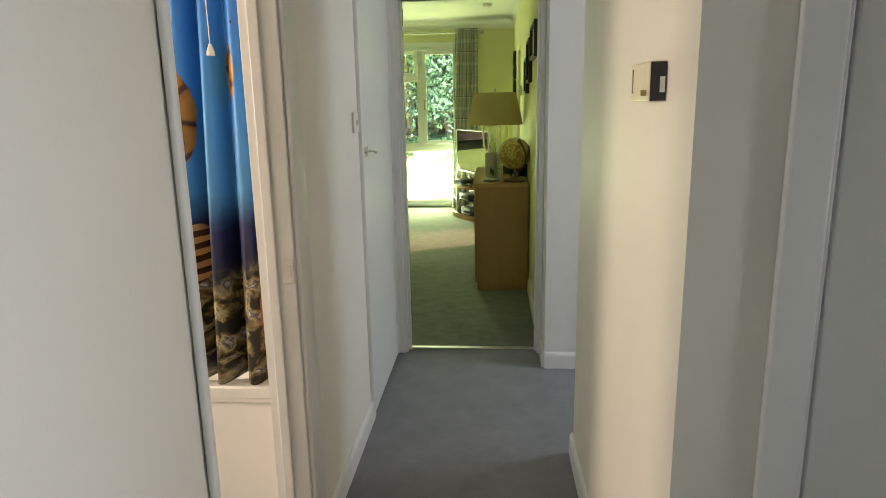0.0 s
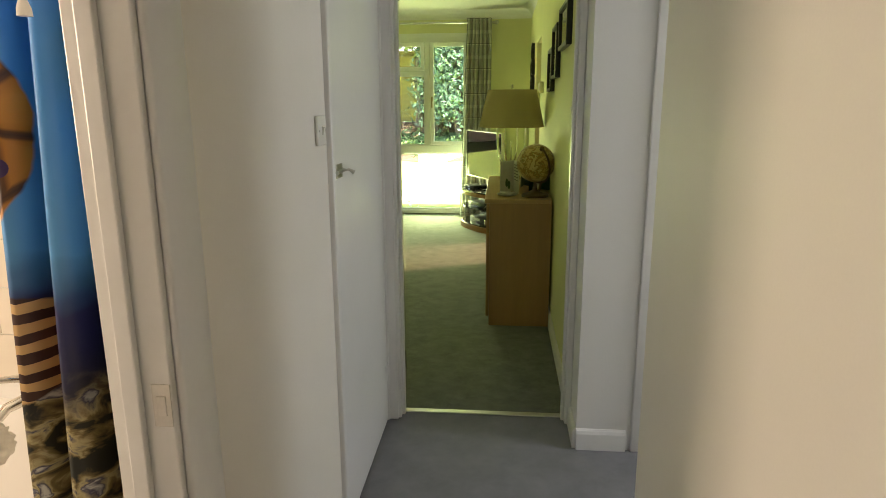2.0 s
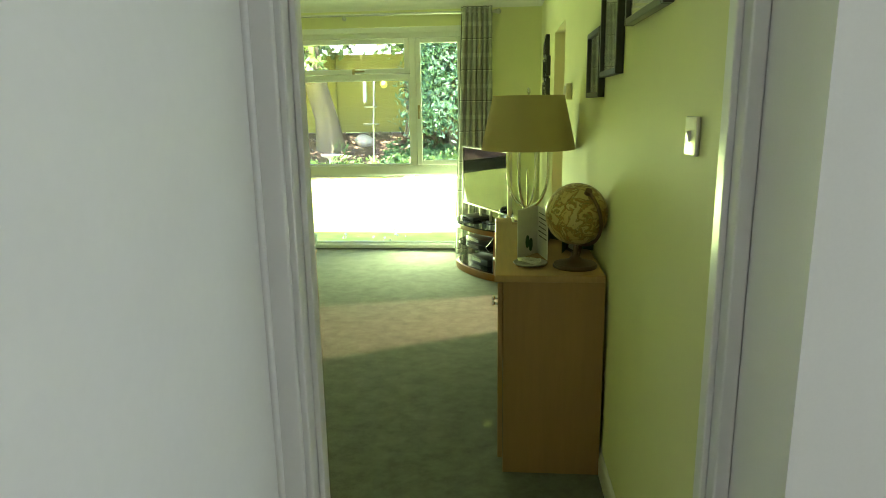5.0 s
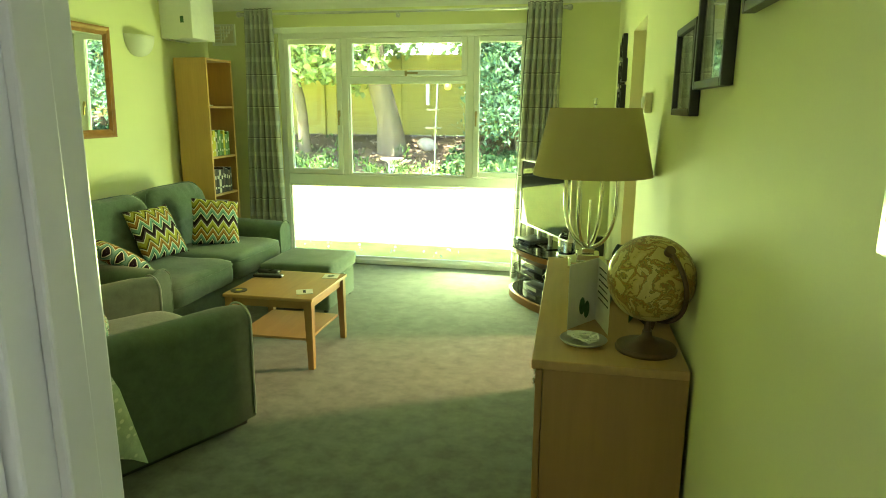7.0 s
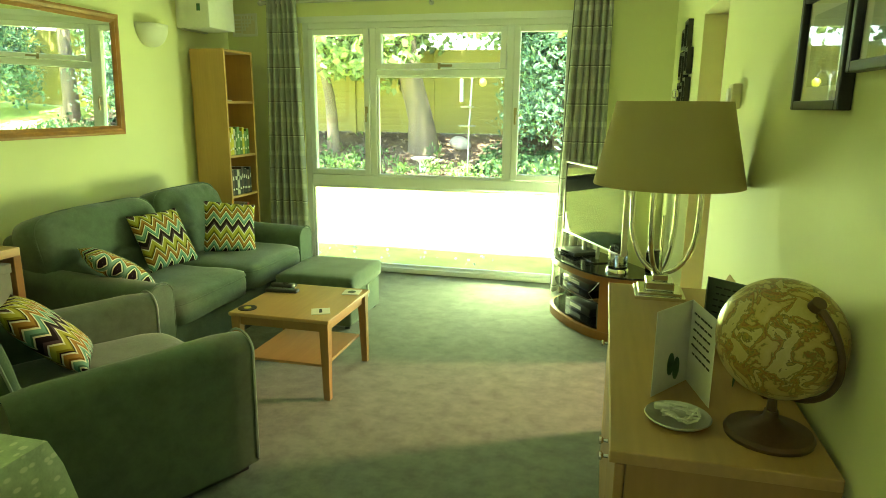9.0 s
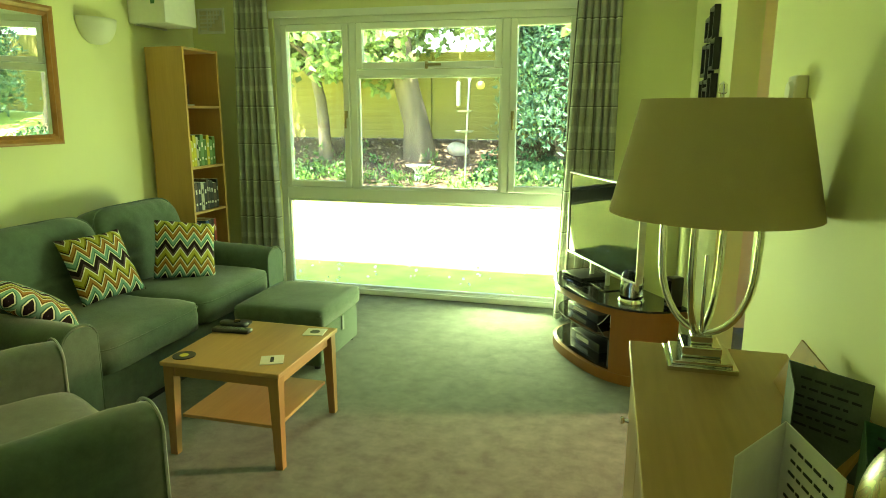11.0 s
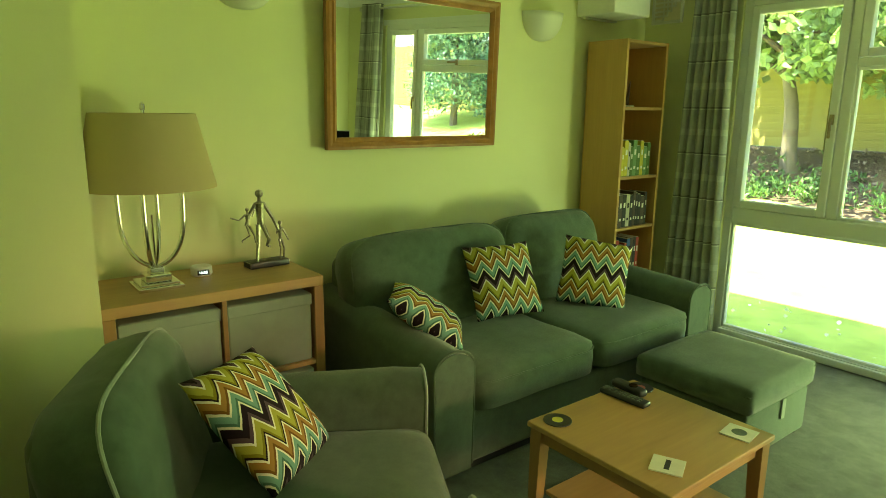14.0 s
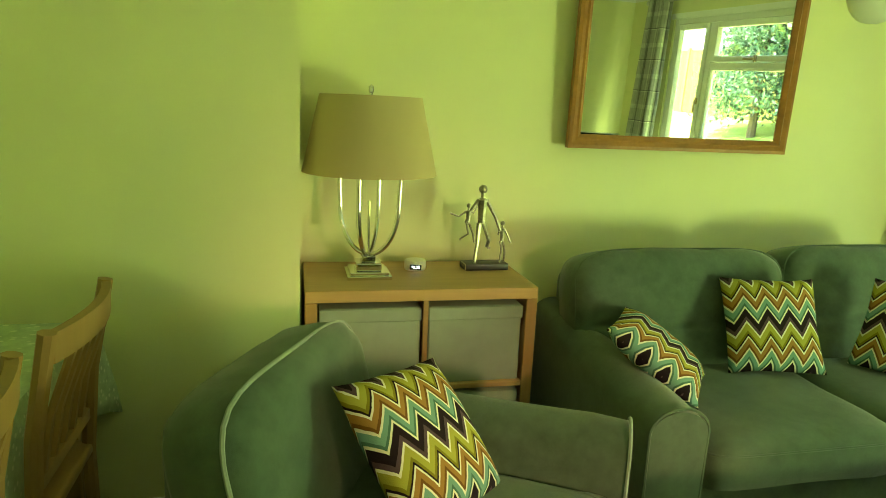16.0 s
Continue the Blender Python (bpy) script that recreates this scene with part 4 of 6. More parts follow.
part("top_board", d_shape(bmesh.new(), 0.52, 0.37, 0.40, 0.445), BEECH, ts, smooth=True)
part("glass_top", d_shape(bmesh.new(), 0.525, 0.378, 0.445, 0.457), BLACK_GLASS, ts, smooth=True)
part("back_panel", boxm((-0.5, 0.045, 0.06), (0.30, 0.06, 0.40)), BLACK, ts)
bm, rows = bmesh.new(), []
for k in range(13):
    a = 2 * math.pi - 0.98 * (1 - k / 12)
    c, s = math.cos(a), math.sin(a)
    x, y = 0.515 * abs(c) ** 0.8, 0.365 * math.copysign(abs(s) ** 0.8, s)
    rows.append([bm.verts.new((x * q, y * q, z)) for q, z in ((1, 0.06), (1, 0.40), (0.95, 0.40), (0.95, 0.06))])
for p, q in zip(rows, rows[1:]):
    for k in range(4):
        bm.faces.new((p[k], p[(k + 1) % 4], q[(k + 1) % 4], q[k]))
bm.faces.new(rows[0][::-1]), bm.faces.new(rows[-1])
part("side_panel", bm, BEECH, ts, smooth=True)
part("divider", boxm((0.27, -0.29, 0.06), (0.285, 0.045, 0.24)), BLACK, ts)
for name, lab, z, w, h, x in (("media_player", "black media player with a pale label", 0.25, 0.36, 0.055, -0.12), ("set_top_box", "black set-top box with a silver front", 0.068, 0.34, 0.06, -0.08), ("router", "black box on the glass top", 0.457, 0.24, 0.03, -0.28)):
    e = thing(name, Matrix.Translation((0.415, 4.735, 0)) @ TVM @ pose(x, -0.12, z), lab, "electronics")
    part("case", boxm((-w / 2, -0.11, 0), (w / 2, 0.11, h), 0.005), BLACK, e, smooth=True)
    part("front_label", boxm((-w * 0.3, -0.1125, h * 0.3), (w * 0.15, -0.1105, h * 0.75)), PAPER if z < 0.4 else BLACK_GLASS, e)
wd = thing("white_adapter", Matrix.Translation((0.415, 4.735, 0)) @ TVM @ pose(0.18, -0.18, 0.25), "white plastic box on the shelf", "adapter")
part("case", boxm((-0.035, -0.02, 0), (0.035, 0.02, 0.13), 0.006), WHITE_PL, wd, smooth=True)
part("cable", tube(bmesh.new(), [(-0.03, -0.021, 0.1), (-0.06, -0.05, 0.04), (-0.1, -0.06, 0.004)], 0.003), WHITE_PL, wd)

TU = Vector((0.455, -0.890, 0))
TSM = Matrix((TU, Vector((0.890, 0.455, 0)), Vector((0, 0, 1)))).transposed().to_4x4()
tv = thing("television", Matrix.Translation((0.261, 4.736, 0.457)) @ TSM, "silver-rimmed flat television, switched off, mirroring the lawn", "television")
part("bezel", ring(bmesh.new(), -0.478, 0.478, 0.123, 0.674, 0.011, -0.03, 0.012, 0.003), STEEL, tv)
part("screen", boxm((-0.468, -0.022, 0.133), (0.468, 0.0, 0.664)), SCREEN, tv)
part("back_case", boxm((-0.36, 0.0, 0.2), (0.36, 0.05, 0.6), 0.02), BLACK, tv)
for x in (-0.17, 0.05):
    part("stand_post", cyl(bmesh.new(), (x, 0.02, 0.005), (x, 0.02, 0.22), 0.014), STEEL, tv, smooth=True)
part("stand_foot", boxm((-0.28, -0.06, 0.0), (0.16, 0.1, 0.008), 0.003), BLACK_GLASS, tv)
dome = thing("glass_dome_clock", Matrix.Translation((0.415, 4.735, 0.457)) @ TVM @ pose(0.30, -0.17, 0) @ Matrix.Scale(1.5, 4), "small glass-domed carriage ornament with a chrome base", "clock")
part("base", lathe(bmesh.new(), [(0.05, 0), (0.05, 0.012), (0.045, 0.018)], 24), CHROME, dome, smooth=True)
part("movement", boxm((-0.02, -0.012, 0.02), (0.02, 0.012, 0.085), 0.004), CHROME, dome)
part("glass_dome", lathe(bmesh.new(), [(0.043, 0.018), (0.043, 0.09), (0.036, 0.115), (0.02, 0.128), (0.0, 0.131)], 24), GLASS, dome, smooth=True)
spk = thing("speaker", Matrix.Translation((0.415, 4.735, 0.457)) @ TVM @ pose(0.44, 0.0, 0), "small black loudspeaker beside the television", "speaker")
part("case", boxm((-0.03, -0.03, 0), (0.03, 0.05, 0.17), 0.006), BLACK, spk, smooth=True)
part("grille", boxm((-0.025, -0.033, 0.02), (0.025, -0.03, 0.15), 0.001), BLACK_GLASS, spk)

cb_ = thing("cable_bundle", pose(0.60, 4.36, 0), "loose black and white cables behind the television stand", "cables")
rc = random.Random(12)
for k in range(6):
    pts = [(rc.uniform(-0.05, 0.08), rc.uniform(-0.12, 0.12), 0.008 + 0.09 * j + rc.uniform(-0.02, 0.02) * (j > 0)) for j in range(5)]
    part("cable", tube(bmesh.new(), pts, 0.0045, 6), WHITE_PL if k == 2 else BLACK, cb_, smooth=True)
part("plug", boxm((-0.03, -0.07, 0.20), (0.01, -0.03, 0.26), 0.006, 3), WHITE_PL, cb_, smooth=True)
part("adapter", boxm((-0.02, -0.02, 0.0), (0.06, 0.10, 0.05), 0.008, 3), BLACK, cb_, smooth=True)

# ---- lamps ----


def table_lamp(m, lab):
    e = thing("table_lamp", m, lab, "table lamp", "table lamps")
    part("base_plate", boxm((-0.088, -0.088, 0), (0.088, 0.088, 0.014), 0.002), CHROME, e)
    part("base_step", boxm((-0.075, -0.075, 0.014), (0.075, 0.075, 0.026), 0.002), CHROME, e)
    part("base_block", boxm((-0.05, -0.05, 0.026), (0.05, 0.05, 0.058), 0.004), CHROME, e)
    part("collar", boxm((-0.028, -0.028, 0.058), (0.028, 0.028, 0.082), 0.003), CHROME, e)
    for k in range(4):
        a = math.pi / 4 + k * math.pi / 2 + 0.35
        pts = [(0.012, 0.08)]
        pts += [(0.122 * math.sin(t) ** 1.0, 0.085 + 0.20 * (1 - math.cos(t))) for t in [math.pi / 2 * j / 9 for j in range(1, 10)]]
        pts += [(0.124, 0.36), (0.122, 0.46), (0.10, 0.56)]
        part("arm", tube(bmesh.new(), [(r * math.cos(a), r * math.sin(a), z) for r, z in pts], 0.0095, 10), CHROME, e, "curved polished chrome arm", True)
    part("stem", cyl(bmesh.new(), (0, 0, 0.08), (0, 0, 0.30), 0.006), CHROME, e)
    bm = lathe(bmesh.new(), [(0.262, 0.412), (0.196, 0.704), (0.194, 0.704), (0.260, 0.412)], 48)
    part("shade", bm, SHADE, e, "fawn fabric drum shade", True)
    bm = bmesh.new()
    for a in (0, math.pi / 2):
        tube(bm, [(0.195 * math.cos(a), 0.195 * math.sin(a), 0.697), (-0.195 * math.cos(a), -0.195 * math.sin(a), 0.697)], 0.003, 6)
    cyl(bm, (0, 0, 0.56), (0, 0, 0.70), 0.008)
    part("spider", bm, STEEL, e)
    part("finial", lathe(bmesh.new(), [(0.006, 0.70), (0.006, 0.716), (0.011, 0.720), (0.010, 0.74), (0.0, 0.748)], 12), CHROME, e, smooth=True)
    return e


table_lamp(pose(0.533, 2.46, SBH), "chrome four-armed table lamp with fawn shade on the sideboard")
table_lamp(pose(-2.90, 2.055, CHH), "chrome four-armed table lamp with fawn shade on the cube unit")

PLASTER = mat("plaster_bowl", (0.74, 0.73, 0.62), 0.7, scale=6, vary=0.03, bump=0.1)
for y in (4.52, 2.58):
    wl = thing("wall_uplighter", pose(XL, y, 1.965), "plain plaster half-bowl wall uplighter, off", "wall light", "wall uplighters")
    bm, rows = bmesh.new(), []
    for k in range(9):
        t = math.pi / 2 * k / 8
        r, z = 0.165 * math.sin(t) ** 0.8, 0.17 * (1 - math.cos(t))
        rows.append([bm.verts.new((r * 0.75 * math.sin(math.pi * j / 16) + 0.0005, -r * math.cos(math.pi * j / 16), z)) for j in range(17)])
    for p, q in zip(rows, rows[1:]):
        for j in range(16):
            bm.faces.new((p[j], p[j + 1], q[j + 1], q[j]))
    bmesh.ops.remove_doubles(bm, verts=bm.verts[:], dist=0.0004)
    b = part("bowl", bm, PLASTER, wl, smooth=True)
    b.modifiers.new("thickness", "SOLIDIFY").thickness = 0.006
    part("lamp_holder", cyl(bmesh.new(), (0.005, 0, 0.1), (0.06, 0, 0.1), 0.014), WHITE_PL, wl)

# ---- on the sideboard ----


def globe_mat():
    m = mat("antique_globe_map", (0.5, 0.4, 0.18), 0.3, scale=9, vary=0.1, bump=0.02)
    nt = m.node_tree
    r = [n for n in nt.nodes if n.type == "VALTORGB"][0]
    el = r.color_ramp.elements
    for p, c in ((0.44, (0.52, 0.42, 0.16)), (0.505, (0.58, 0.47, 0.20)), (0.512, (0.12, 0.075, 0.02)), (0.525, (0.25, 0.22, 0.05)), (0.555, (0.40, 0.24, 0.05)), (0.585, (0.28, 0.12, 0.03)), (0.61, (0.22, 0.20, 0.05)), (0.625, (0.50, 0.36, 0.11))):
        el.new(p).color = (*c, 1)
    el[0].position = 0.3
    el[0].color, el[-1].color = (0.55, 0.42, 0.18, 1), (0.62, 0.5, 0.26, 1)
    big = [n for n in nt.nodes if n.type == "TEX_NOISE"][0]
    [n for n in nt.nodes if n.type == "MATH"][0].inputs[1].default_value = 0.10
    big.inputs["Scale"].default_value, big.inputs["Detail"].default_value, big.inputs["Distortion"].default_value = 21.0, 9, 0.9
    return m


gl = thing("globe", pose(0.682, 1.405, SBH), "antique-style desk globe on a dark turned wooden stand", "globe")
part("stand_base", lathe(bmesh.new(), [(0.088, 0), (0.09, 0.008), (0.085, 0.016), (0.06, 0.022), (0.03, 0.032), (0.016, 0.045), (0.014, 0.06), (0.0, 0.062)], 36), DARKWOOD, gl, smooth=True)
GC = Vector((0.0, 0.0, 0.220))
bm = bmesh.new()
bmesh.ops.create_uvsphere(bm, u_segments=48, v_segments=28, radius=0.125)
part("ball", bm, globe_mat(), gl, "mottled cream and olive antique map", "all", at=Matrix.Translation(GC) @ Matrix.Rotation(radians(20), 4, "Y"))
pts = []
axis = Vector((0.25, -0.62, 0.74)).normalized()
side = Vector((0.62, -0.62, -0.5))
side = (side - axis * side.dot(axis)).normalized()
for k in range(21):
    a = math.pi * k / 20
    pts.append(GC + (axis * math.cos(a) + side * math.sin(a)) * 0.134)
bm = tube(bmesh.new(), pts, 0.007, 8)
cyl(bm, GC + axis * 0.12, GC + axis * 0.142, 0.014)
cyl(bm, GC - axis * 0.142, GC - axis * 0.12, 0.01)
part("meridian_arm", bm, DARKWOOD, gl, "dark wooden meridian arm", True)
part("pivot", cyl(bmesh.new(), (0, 0, 0.05), (0, 0.0, 0.093), 0.012, 0.008), DARKWOOD, gl)

dish = thing("small_dish", pose(0.50, 1.425, SBH), "small metal-rimmed dish holding tangled white earphones", "dish")
part("bowl", lathe(bmesh.new(), [(0.04, 0.0), (0.062, 0.006), (0.072, 0.014), (0.070, 0.016), (0.058, 0.009), (0.0, 0.004)], 36), STEEL, dish, smooth=True)
ear = thing("earphones", pose(0.50, 1.425, SBH + 0.012), "white tangled earphone cable lying in the dish", "earphones")
rg = random.Random(2)
pts = [(0.035 * math.cos(k * 0.55) + rg.uniform(-.012, .012), 0.03 * math.sin(k * 0.55) + rg.uniform(-.012, .012), 0.002 + 0.004 * (k % 4)) for k in range(46)]
part("cable", tube(bmesh.new(), pts, 0.0026, 6), WHITE_PL, ear, smooth=True)
part("plug", boxm((-0.05, 0.01, 0.004), (-0.015, 0.025, 0.018), 0.004), WHITE_PL, ear)

GREEN_PRINT = mat("green_leaf_print", (0.05, 0.13, 0.06), 0.6, scale=25, vary=0.5, bump=0)
CARD_DARK = mat("grey_green_card", (0.13, 0.16, 0.13), 0.7, scale=18, vary=0.3, bump=0.02)
KRAFT = mat("kraft_board", (0.45, 0.26, 0.09), 0.7, scale=14, vary=0.12, bump=0.05)


def scribble(parent, rows, x0, x1, z0, z1, y, seed, material):
    """Lines of handwriting too small to read, as short bars."""
    r2 = random.Random(seed)
    bm = bmesh.new()
    for k in range(rows):
        z = z1 - (z1 - z0) * (k + 0.5) / rows
        x = x0 + r2.uniform(0, 0.01)
        while x < x1 - 0.015:
            w = r2.uniform(0.008, 0.024)
            box(bm, (x, y - 0.0006, z - 0.0022), (min(x + w, x1), y + 0.0006, z + 0.0022))
            x += w + 0.006
    part("handwriting", bm, material, parent)


def folded_card(m, w, h, spread, lab, front, inside, seed, motif=True):
    """A greeting card standing open: two leaves hinged along z."""
    e = thing("greeting_card", m, lab, "greeting card", "greeting cards")
    for k, a in enumerate((spread / 2, -spread / 2)):
        leaf = part("leaf", boxm((0, -0.0008, 0), (w, 0.0008, h)), inside, e, at=Matrix.Rotation(radians(-90 + a), 4, "Z"))
        if k == 0:
            scribble(leaf, 6, 0.02, w - 0.015, h * 0.35, h * 0.92, 0.0014, seed, INK)
            scribble(leaf, 6, 0.02, w - 0.015, h * 0.35, h * 0.92, -0.0014, seed, INK)
        elif motif:
            bm = bmesh.new()
            for cx, cz in ((0.35, 0.22), (0.52, 0.30)):
                lathe(bm, [(0.0, -0.001), (0.02, -0.001), (0.02, 0.001), (0.0, 0.001)], 14)
                bmesh.ops.transform(bm, matrix=Matrix.Translation((w * cx, 0, h * cz)) @ Matrix.Diagonal((0.8, 1, 1.5, 1)) @ Matrix.Rotation(radians(90), 4, "X"), verts=bm.verts[-56:])
            part("leaf_motif", bm, GREEN_PRINT, leaf)
    return e


folded_card(pose(0.544, 1.666, SBH, 0, 0, -12), 0.16, 0.215, 48, "white greeting card with green leaves standing open", PAPER, PAPER, 3)
folded_card(pose(0.625, 1.98, SBH, 0, 0, 20), 0.15, 0.20, 60, "grey greeting card with dark handwriting standing open", PAPER, CARD_DARK, 5, False)
folded_card(pose(0.70, 1.80, SBH, 0, 0, 15), 0.16, 0.17, 65, "dark green leaf-print greeting card standing open", GREEN_PRINT, GREEN_PRINT, 7, False)
fr = thing("leaning_board", Matrix.Translation((0.70, 2.12, SBH)) @ Matrix.Rotation(radians(-90), 4, "Z") @ Matrix.Rotation(radians(-24), 4, "X"), "orange kraft board leaning against the wall", "board")
part("board", boxm((-0.24, 0.0, 0.0), (0.24, 0.006, 0.13), 0.001), KRAFT, fr)
part("picture", boxm((-0.10, -0.0015, 0.03), (0.06, -0.0003, 0.115)), CARD_DARK, fr)
pf = thing("photo_frame", Matrix.Translation((0.70, 1.66, SBH)) @ Matrix.Rotation(radians(-75), 4, "Z") @ Matrix.Rotation(radians(-14), 4, "X"), "small dark-framed photo standing by the wall", "photo frame")
part("frame", ring(bmesh.new(), -0.07, 0.07, 0.0, 0.19, 0.014, -0.008, 0.008, 0.003), DARKWOOD, pf)
part("photo", boxm((-0.057, -0.003, 0.013), (0.057, 0.003, 0.177)), PAPER, pf)

# ---- on the cube unit ----
sp = thing("smart_clock", pose(-2.985, 2.265, CHH), "small round white smart speaker with a clock display", "speaker")
part("body", lathe(bmesh.new(), [(0.042, 0), (0.046, 0.006), (0.046, 0.034), (0.042, 0.041), (0.0, 0.042)], 32), WHITE_PL, sp, smooth=True)
LED = bpy.data.materials.new("clock_digits")
LED.use_nodes = True
LED.node_tree.nodes["Principled BSDF"].inputs["Emission Color"].default_value = (0.8, 0.95, 1, 1)
LED.node_tree.nodes["Principled BSDF"].inputs["Emission Strength"].default_value = 0.5


def writing(body, size, material, name, parent, at):
    cu_ = bpy.data.curves.new(name, "FONT")
    cu_.body, cu_.size, cu_.align_x, cu_.align_y, cu_.extrude = body, size, "CENTER", "CENTER", 0.0004
    tmp = bpy.data.objects.new(name, cu_)
    scene.collection.objects.link(tmp)
    me = bpy.data.meshes.new_from_object(tmp.evaluated_get(bpy.context.evaluated_depsgraph_get()))
    bpy.data.objects.remove(tmp)
    me.materials.clear()
    me.materials.append(material)
    ob = new(name, me)
    ob.parent, ob.matrix_basis = parent, at
    return ob


d = part("display", boxm((0.0455, -0.024, 0.008), (0.0475, 0.024, 0.03), 0.0005), BLACK_GLASS, sp, at=Matrix.Rotation(radians(-8), 4, "Z"))
writing("16:35", 0.017, LED, "digits", d, Matrix.Translation((0.0482, 0, 0.019)) @ Matrix.Rotation(radians(90), 4, "Z") @ Matrix.Rotation(radians(90), 4, "X"))

SILVER = mat("cast_pewter", (0.40, 0.37, 0.30), 0.3, 1.0, scale=90, vary=0.35, bump=0.3)


def sculpture():
    """A pewter group of three striding stick figures on a plinth, as one plain shape."""
    bm = bmesh.new()

    def figure(o, h, arms, legs):
        o = Vector(o)
        hip, neck, head = o + Vector((0, 0, h * 0.50)), o + Vector((0, 0, h * 0.82)), o + Vector((0, 0, h * 0.92))
        tube(bm, [hip, (hip + neck) / 2 + Vector((0, 0, 0)), neck - Vector((0, 0, h * 0.03)), neck, head], [h * 0.045, h * 0.05, h * 0.07, h * 0.025, h * 0.025], 8)
        bmesh.ops.create_uvsphere(bm, u_segments=10, v_segments=8, radius=h * 0.055, matrix=Matrix.Translation(head))
        sh = neck - Vector((0, 0, h * 0.03))
        for s, (p, q) in zip((-1, 1), arms):
            tube(bm, [sh + Vector((0, s * h * 0.05, 0)), Vector(p), Vector(q)], [h * 0.028, h * 0.022, h * 0.022], 6)
        for s, (p, q) in zip((-1, 1), legs):
            tube(bm, [hip + Vector((0, s * h * 0.03, 0)), Vector(p), Vector(q), Vector(q) + Vector((h * 0.07, s * h * 0.01, -h * 0.005))], [h * 0.035, h * 0.026, h * 0.022, h * 0.02], 6)
    figure((0, -0.02, 0.03), 0.37, (((0.0, -0.075, 0.27), (0, -0.095, 0.215)), ((0.01, 0.045, 0.24), (0.01, 0.07, 0.18))), (((0.0, -0.035, 0.12), (0.0, -0.045, 0.03)), ((0.03, 0.01, 0.14), (-0.02, 0.02, 0.10))))
    figure((0, -0.085, 0.12), 0.19, (((0.0, -0.13, 0.245), (0.0, -0.17, 0.26)), ((0, -0.06, 0.26), (0, -0.045, 0.29))), (((0.03, -0.09, 0.17), (0.0, -0.12, 0.14)), ((0.04, -0.07, 0.17), (0.03, -0.06, 0.13))))
    figure((0, 0.085, 0.03), 0.20, (((0, 0.065, 0.16), (0.005, 0.068, 0.175)), ((0, 0.115, 0.15), (0, 0.13, 0.12))), (((0.0, 0.085, 0.08), (0.0, 0.08, 0.03)), ((0.02, 0.095, 0.08), (0.0, 0.10, 0.03))))
    box(bm, (-0.045, -0.10, 0.0), (0.045, 0.11, 0.03), 0.003)
    for f in bm.faces:
        f.material_index = 1 if f.calc_center_median().z < 0.0302 and abs(f.calc_center_median().x) <= 0.0451 and len(f.verts) == 4 and f.calc_area() > 2e-4 else 0
    e = tagged(part("sculpture", bm, [SILVER, BLACK], smooth=True), "pewter sculpture of three running stick figures on a black plinth", "sculpture")
    e.matrix_basis = pose(-2.985, 2.565, CHH, 0, 0, 2) @ Matrix.Scale(0.93, 4)


sculpture()
BRIGHT = mat("orange_book_cover", (0.55, 0.12, 0.04), 0.5, scale=30, vary=0.15, bump=0)

# ---- on the coffee table ----
CTZ = 0.45
rm = thing("remote_control", pose(-1.51, 3.37, CTZ, 0, 0, 3), "long black television remote control", "remote control", "remote controls")
part("body", boxm((-0.10, -0.026, 0), (0.10, 0.026, 0.02), 0.008, 3), BLACK, rm, smooth=True)
for i in range(8):
    for j in range(3):
        part("button", boxm((-0.085 + i * 0.021, -0.017 + j * 0.013, 0.0195), (-0.073 + i * 0.021, -0.009 + j * 0.013, 0.0225), 0.001), CARD_DARK, rm)
rm = thing("remote_control", pose(-1.545, 3.445, CTZ, 0, 0, -4), "short rounded black remote control", "remote control", "remote controls")
part("body", boxm((-0.075, -0.024, 0), (0.075, 0.024, 0.03), 0.012, 4), BLACK, rm, smooth=True)
part("dial", cyl(bmesh.new(), (0.02, 0, 0.029), (0.02, 0, 0.033), 0.017), BLACK_GLASS, rm)
YEL = mat("yellow_label", (0.6, 0.55, 0.1), 0.5, vary=0.1, bump=0)
PINKM = mat("pink_label", (0.6, 0.15, 0.14), 0.5, vary=0.1, bump=0)
for x, y, m, c in ((-1.54, 3.03, YEL, "yellow"), (-1.535, 3.505, PINKM, "pink")):
    e = thing("record_coaster", pose(x, y, CTZ), f"round black record-shaped coaster with a {c} centre", "coaster", "coasters")
    part("disc", lathe(bmesh.new(), [(0.05, 0), (0.051, 0.002), (0.05, 0.004), (0.0, 0.004)], 32), BLACK, e)
    part("centre_label", lathe(bmesh.new(), [(0.02, 0.004), (0.02, 0.005), (0.0, 0.005)], 24), m, e)
for x, y, a in ((-1.13, 3.08, 25), (-1.105, 3.465, 8)):
    e = thing("square_coaster", pose(x, y, CTZ, 0, 0, a), "square cream cork coaster with a printed motif", "coaster", "coasters")
    part("tile", boxm((-0.05, -0.05, 0), (0.05, 0.05, 0.005), 0.001), PAPER, e)
    part("motif", boxm((-0.008, -0.03, 0.005), (0.008, 0.03, 0.0056)) if a > 10 else lathe(bmesh.new(), [(0.025, 0.005), (0.025, 0.0056), (0.0, 0.0056)], 20), INK if a > 10 else CARD_DARK, e)

# ---- on the walls ----
mr = thing("wall_mirror", Matrix.Translation((XL + 0.016, 3.54, 1.32)) @ Matrix.Rotation(radians(1.7), 4, "Z") @ Matrix.Rotation(radians(1.6), 4, "Y"), "large rectangular mirror in a varnished pine frame", "mirror")


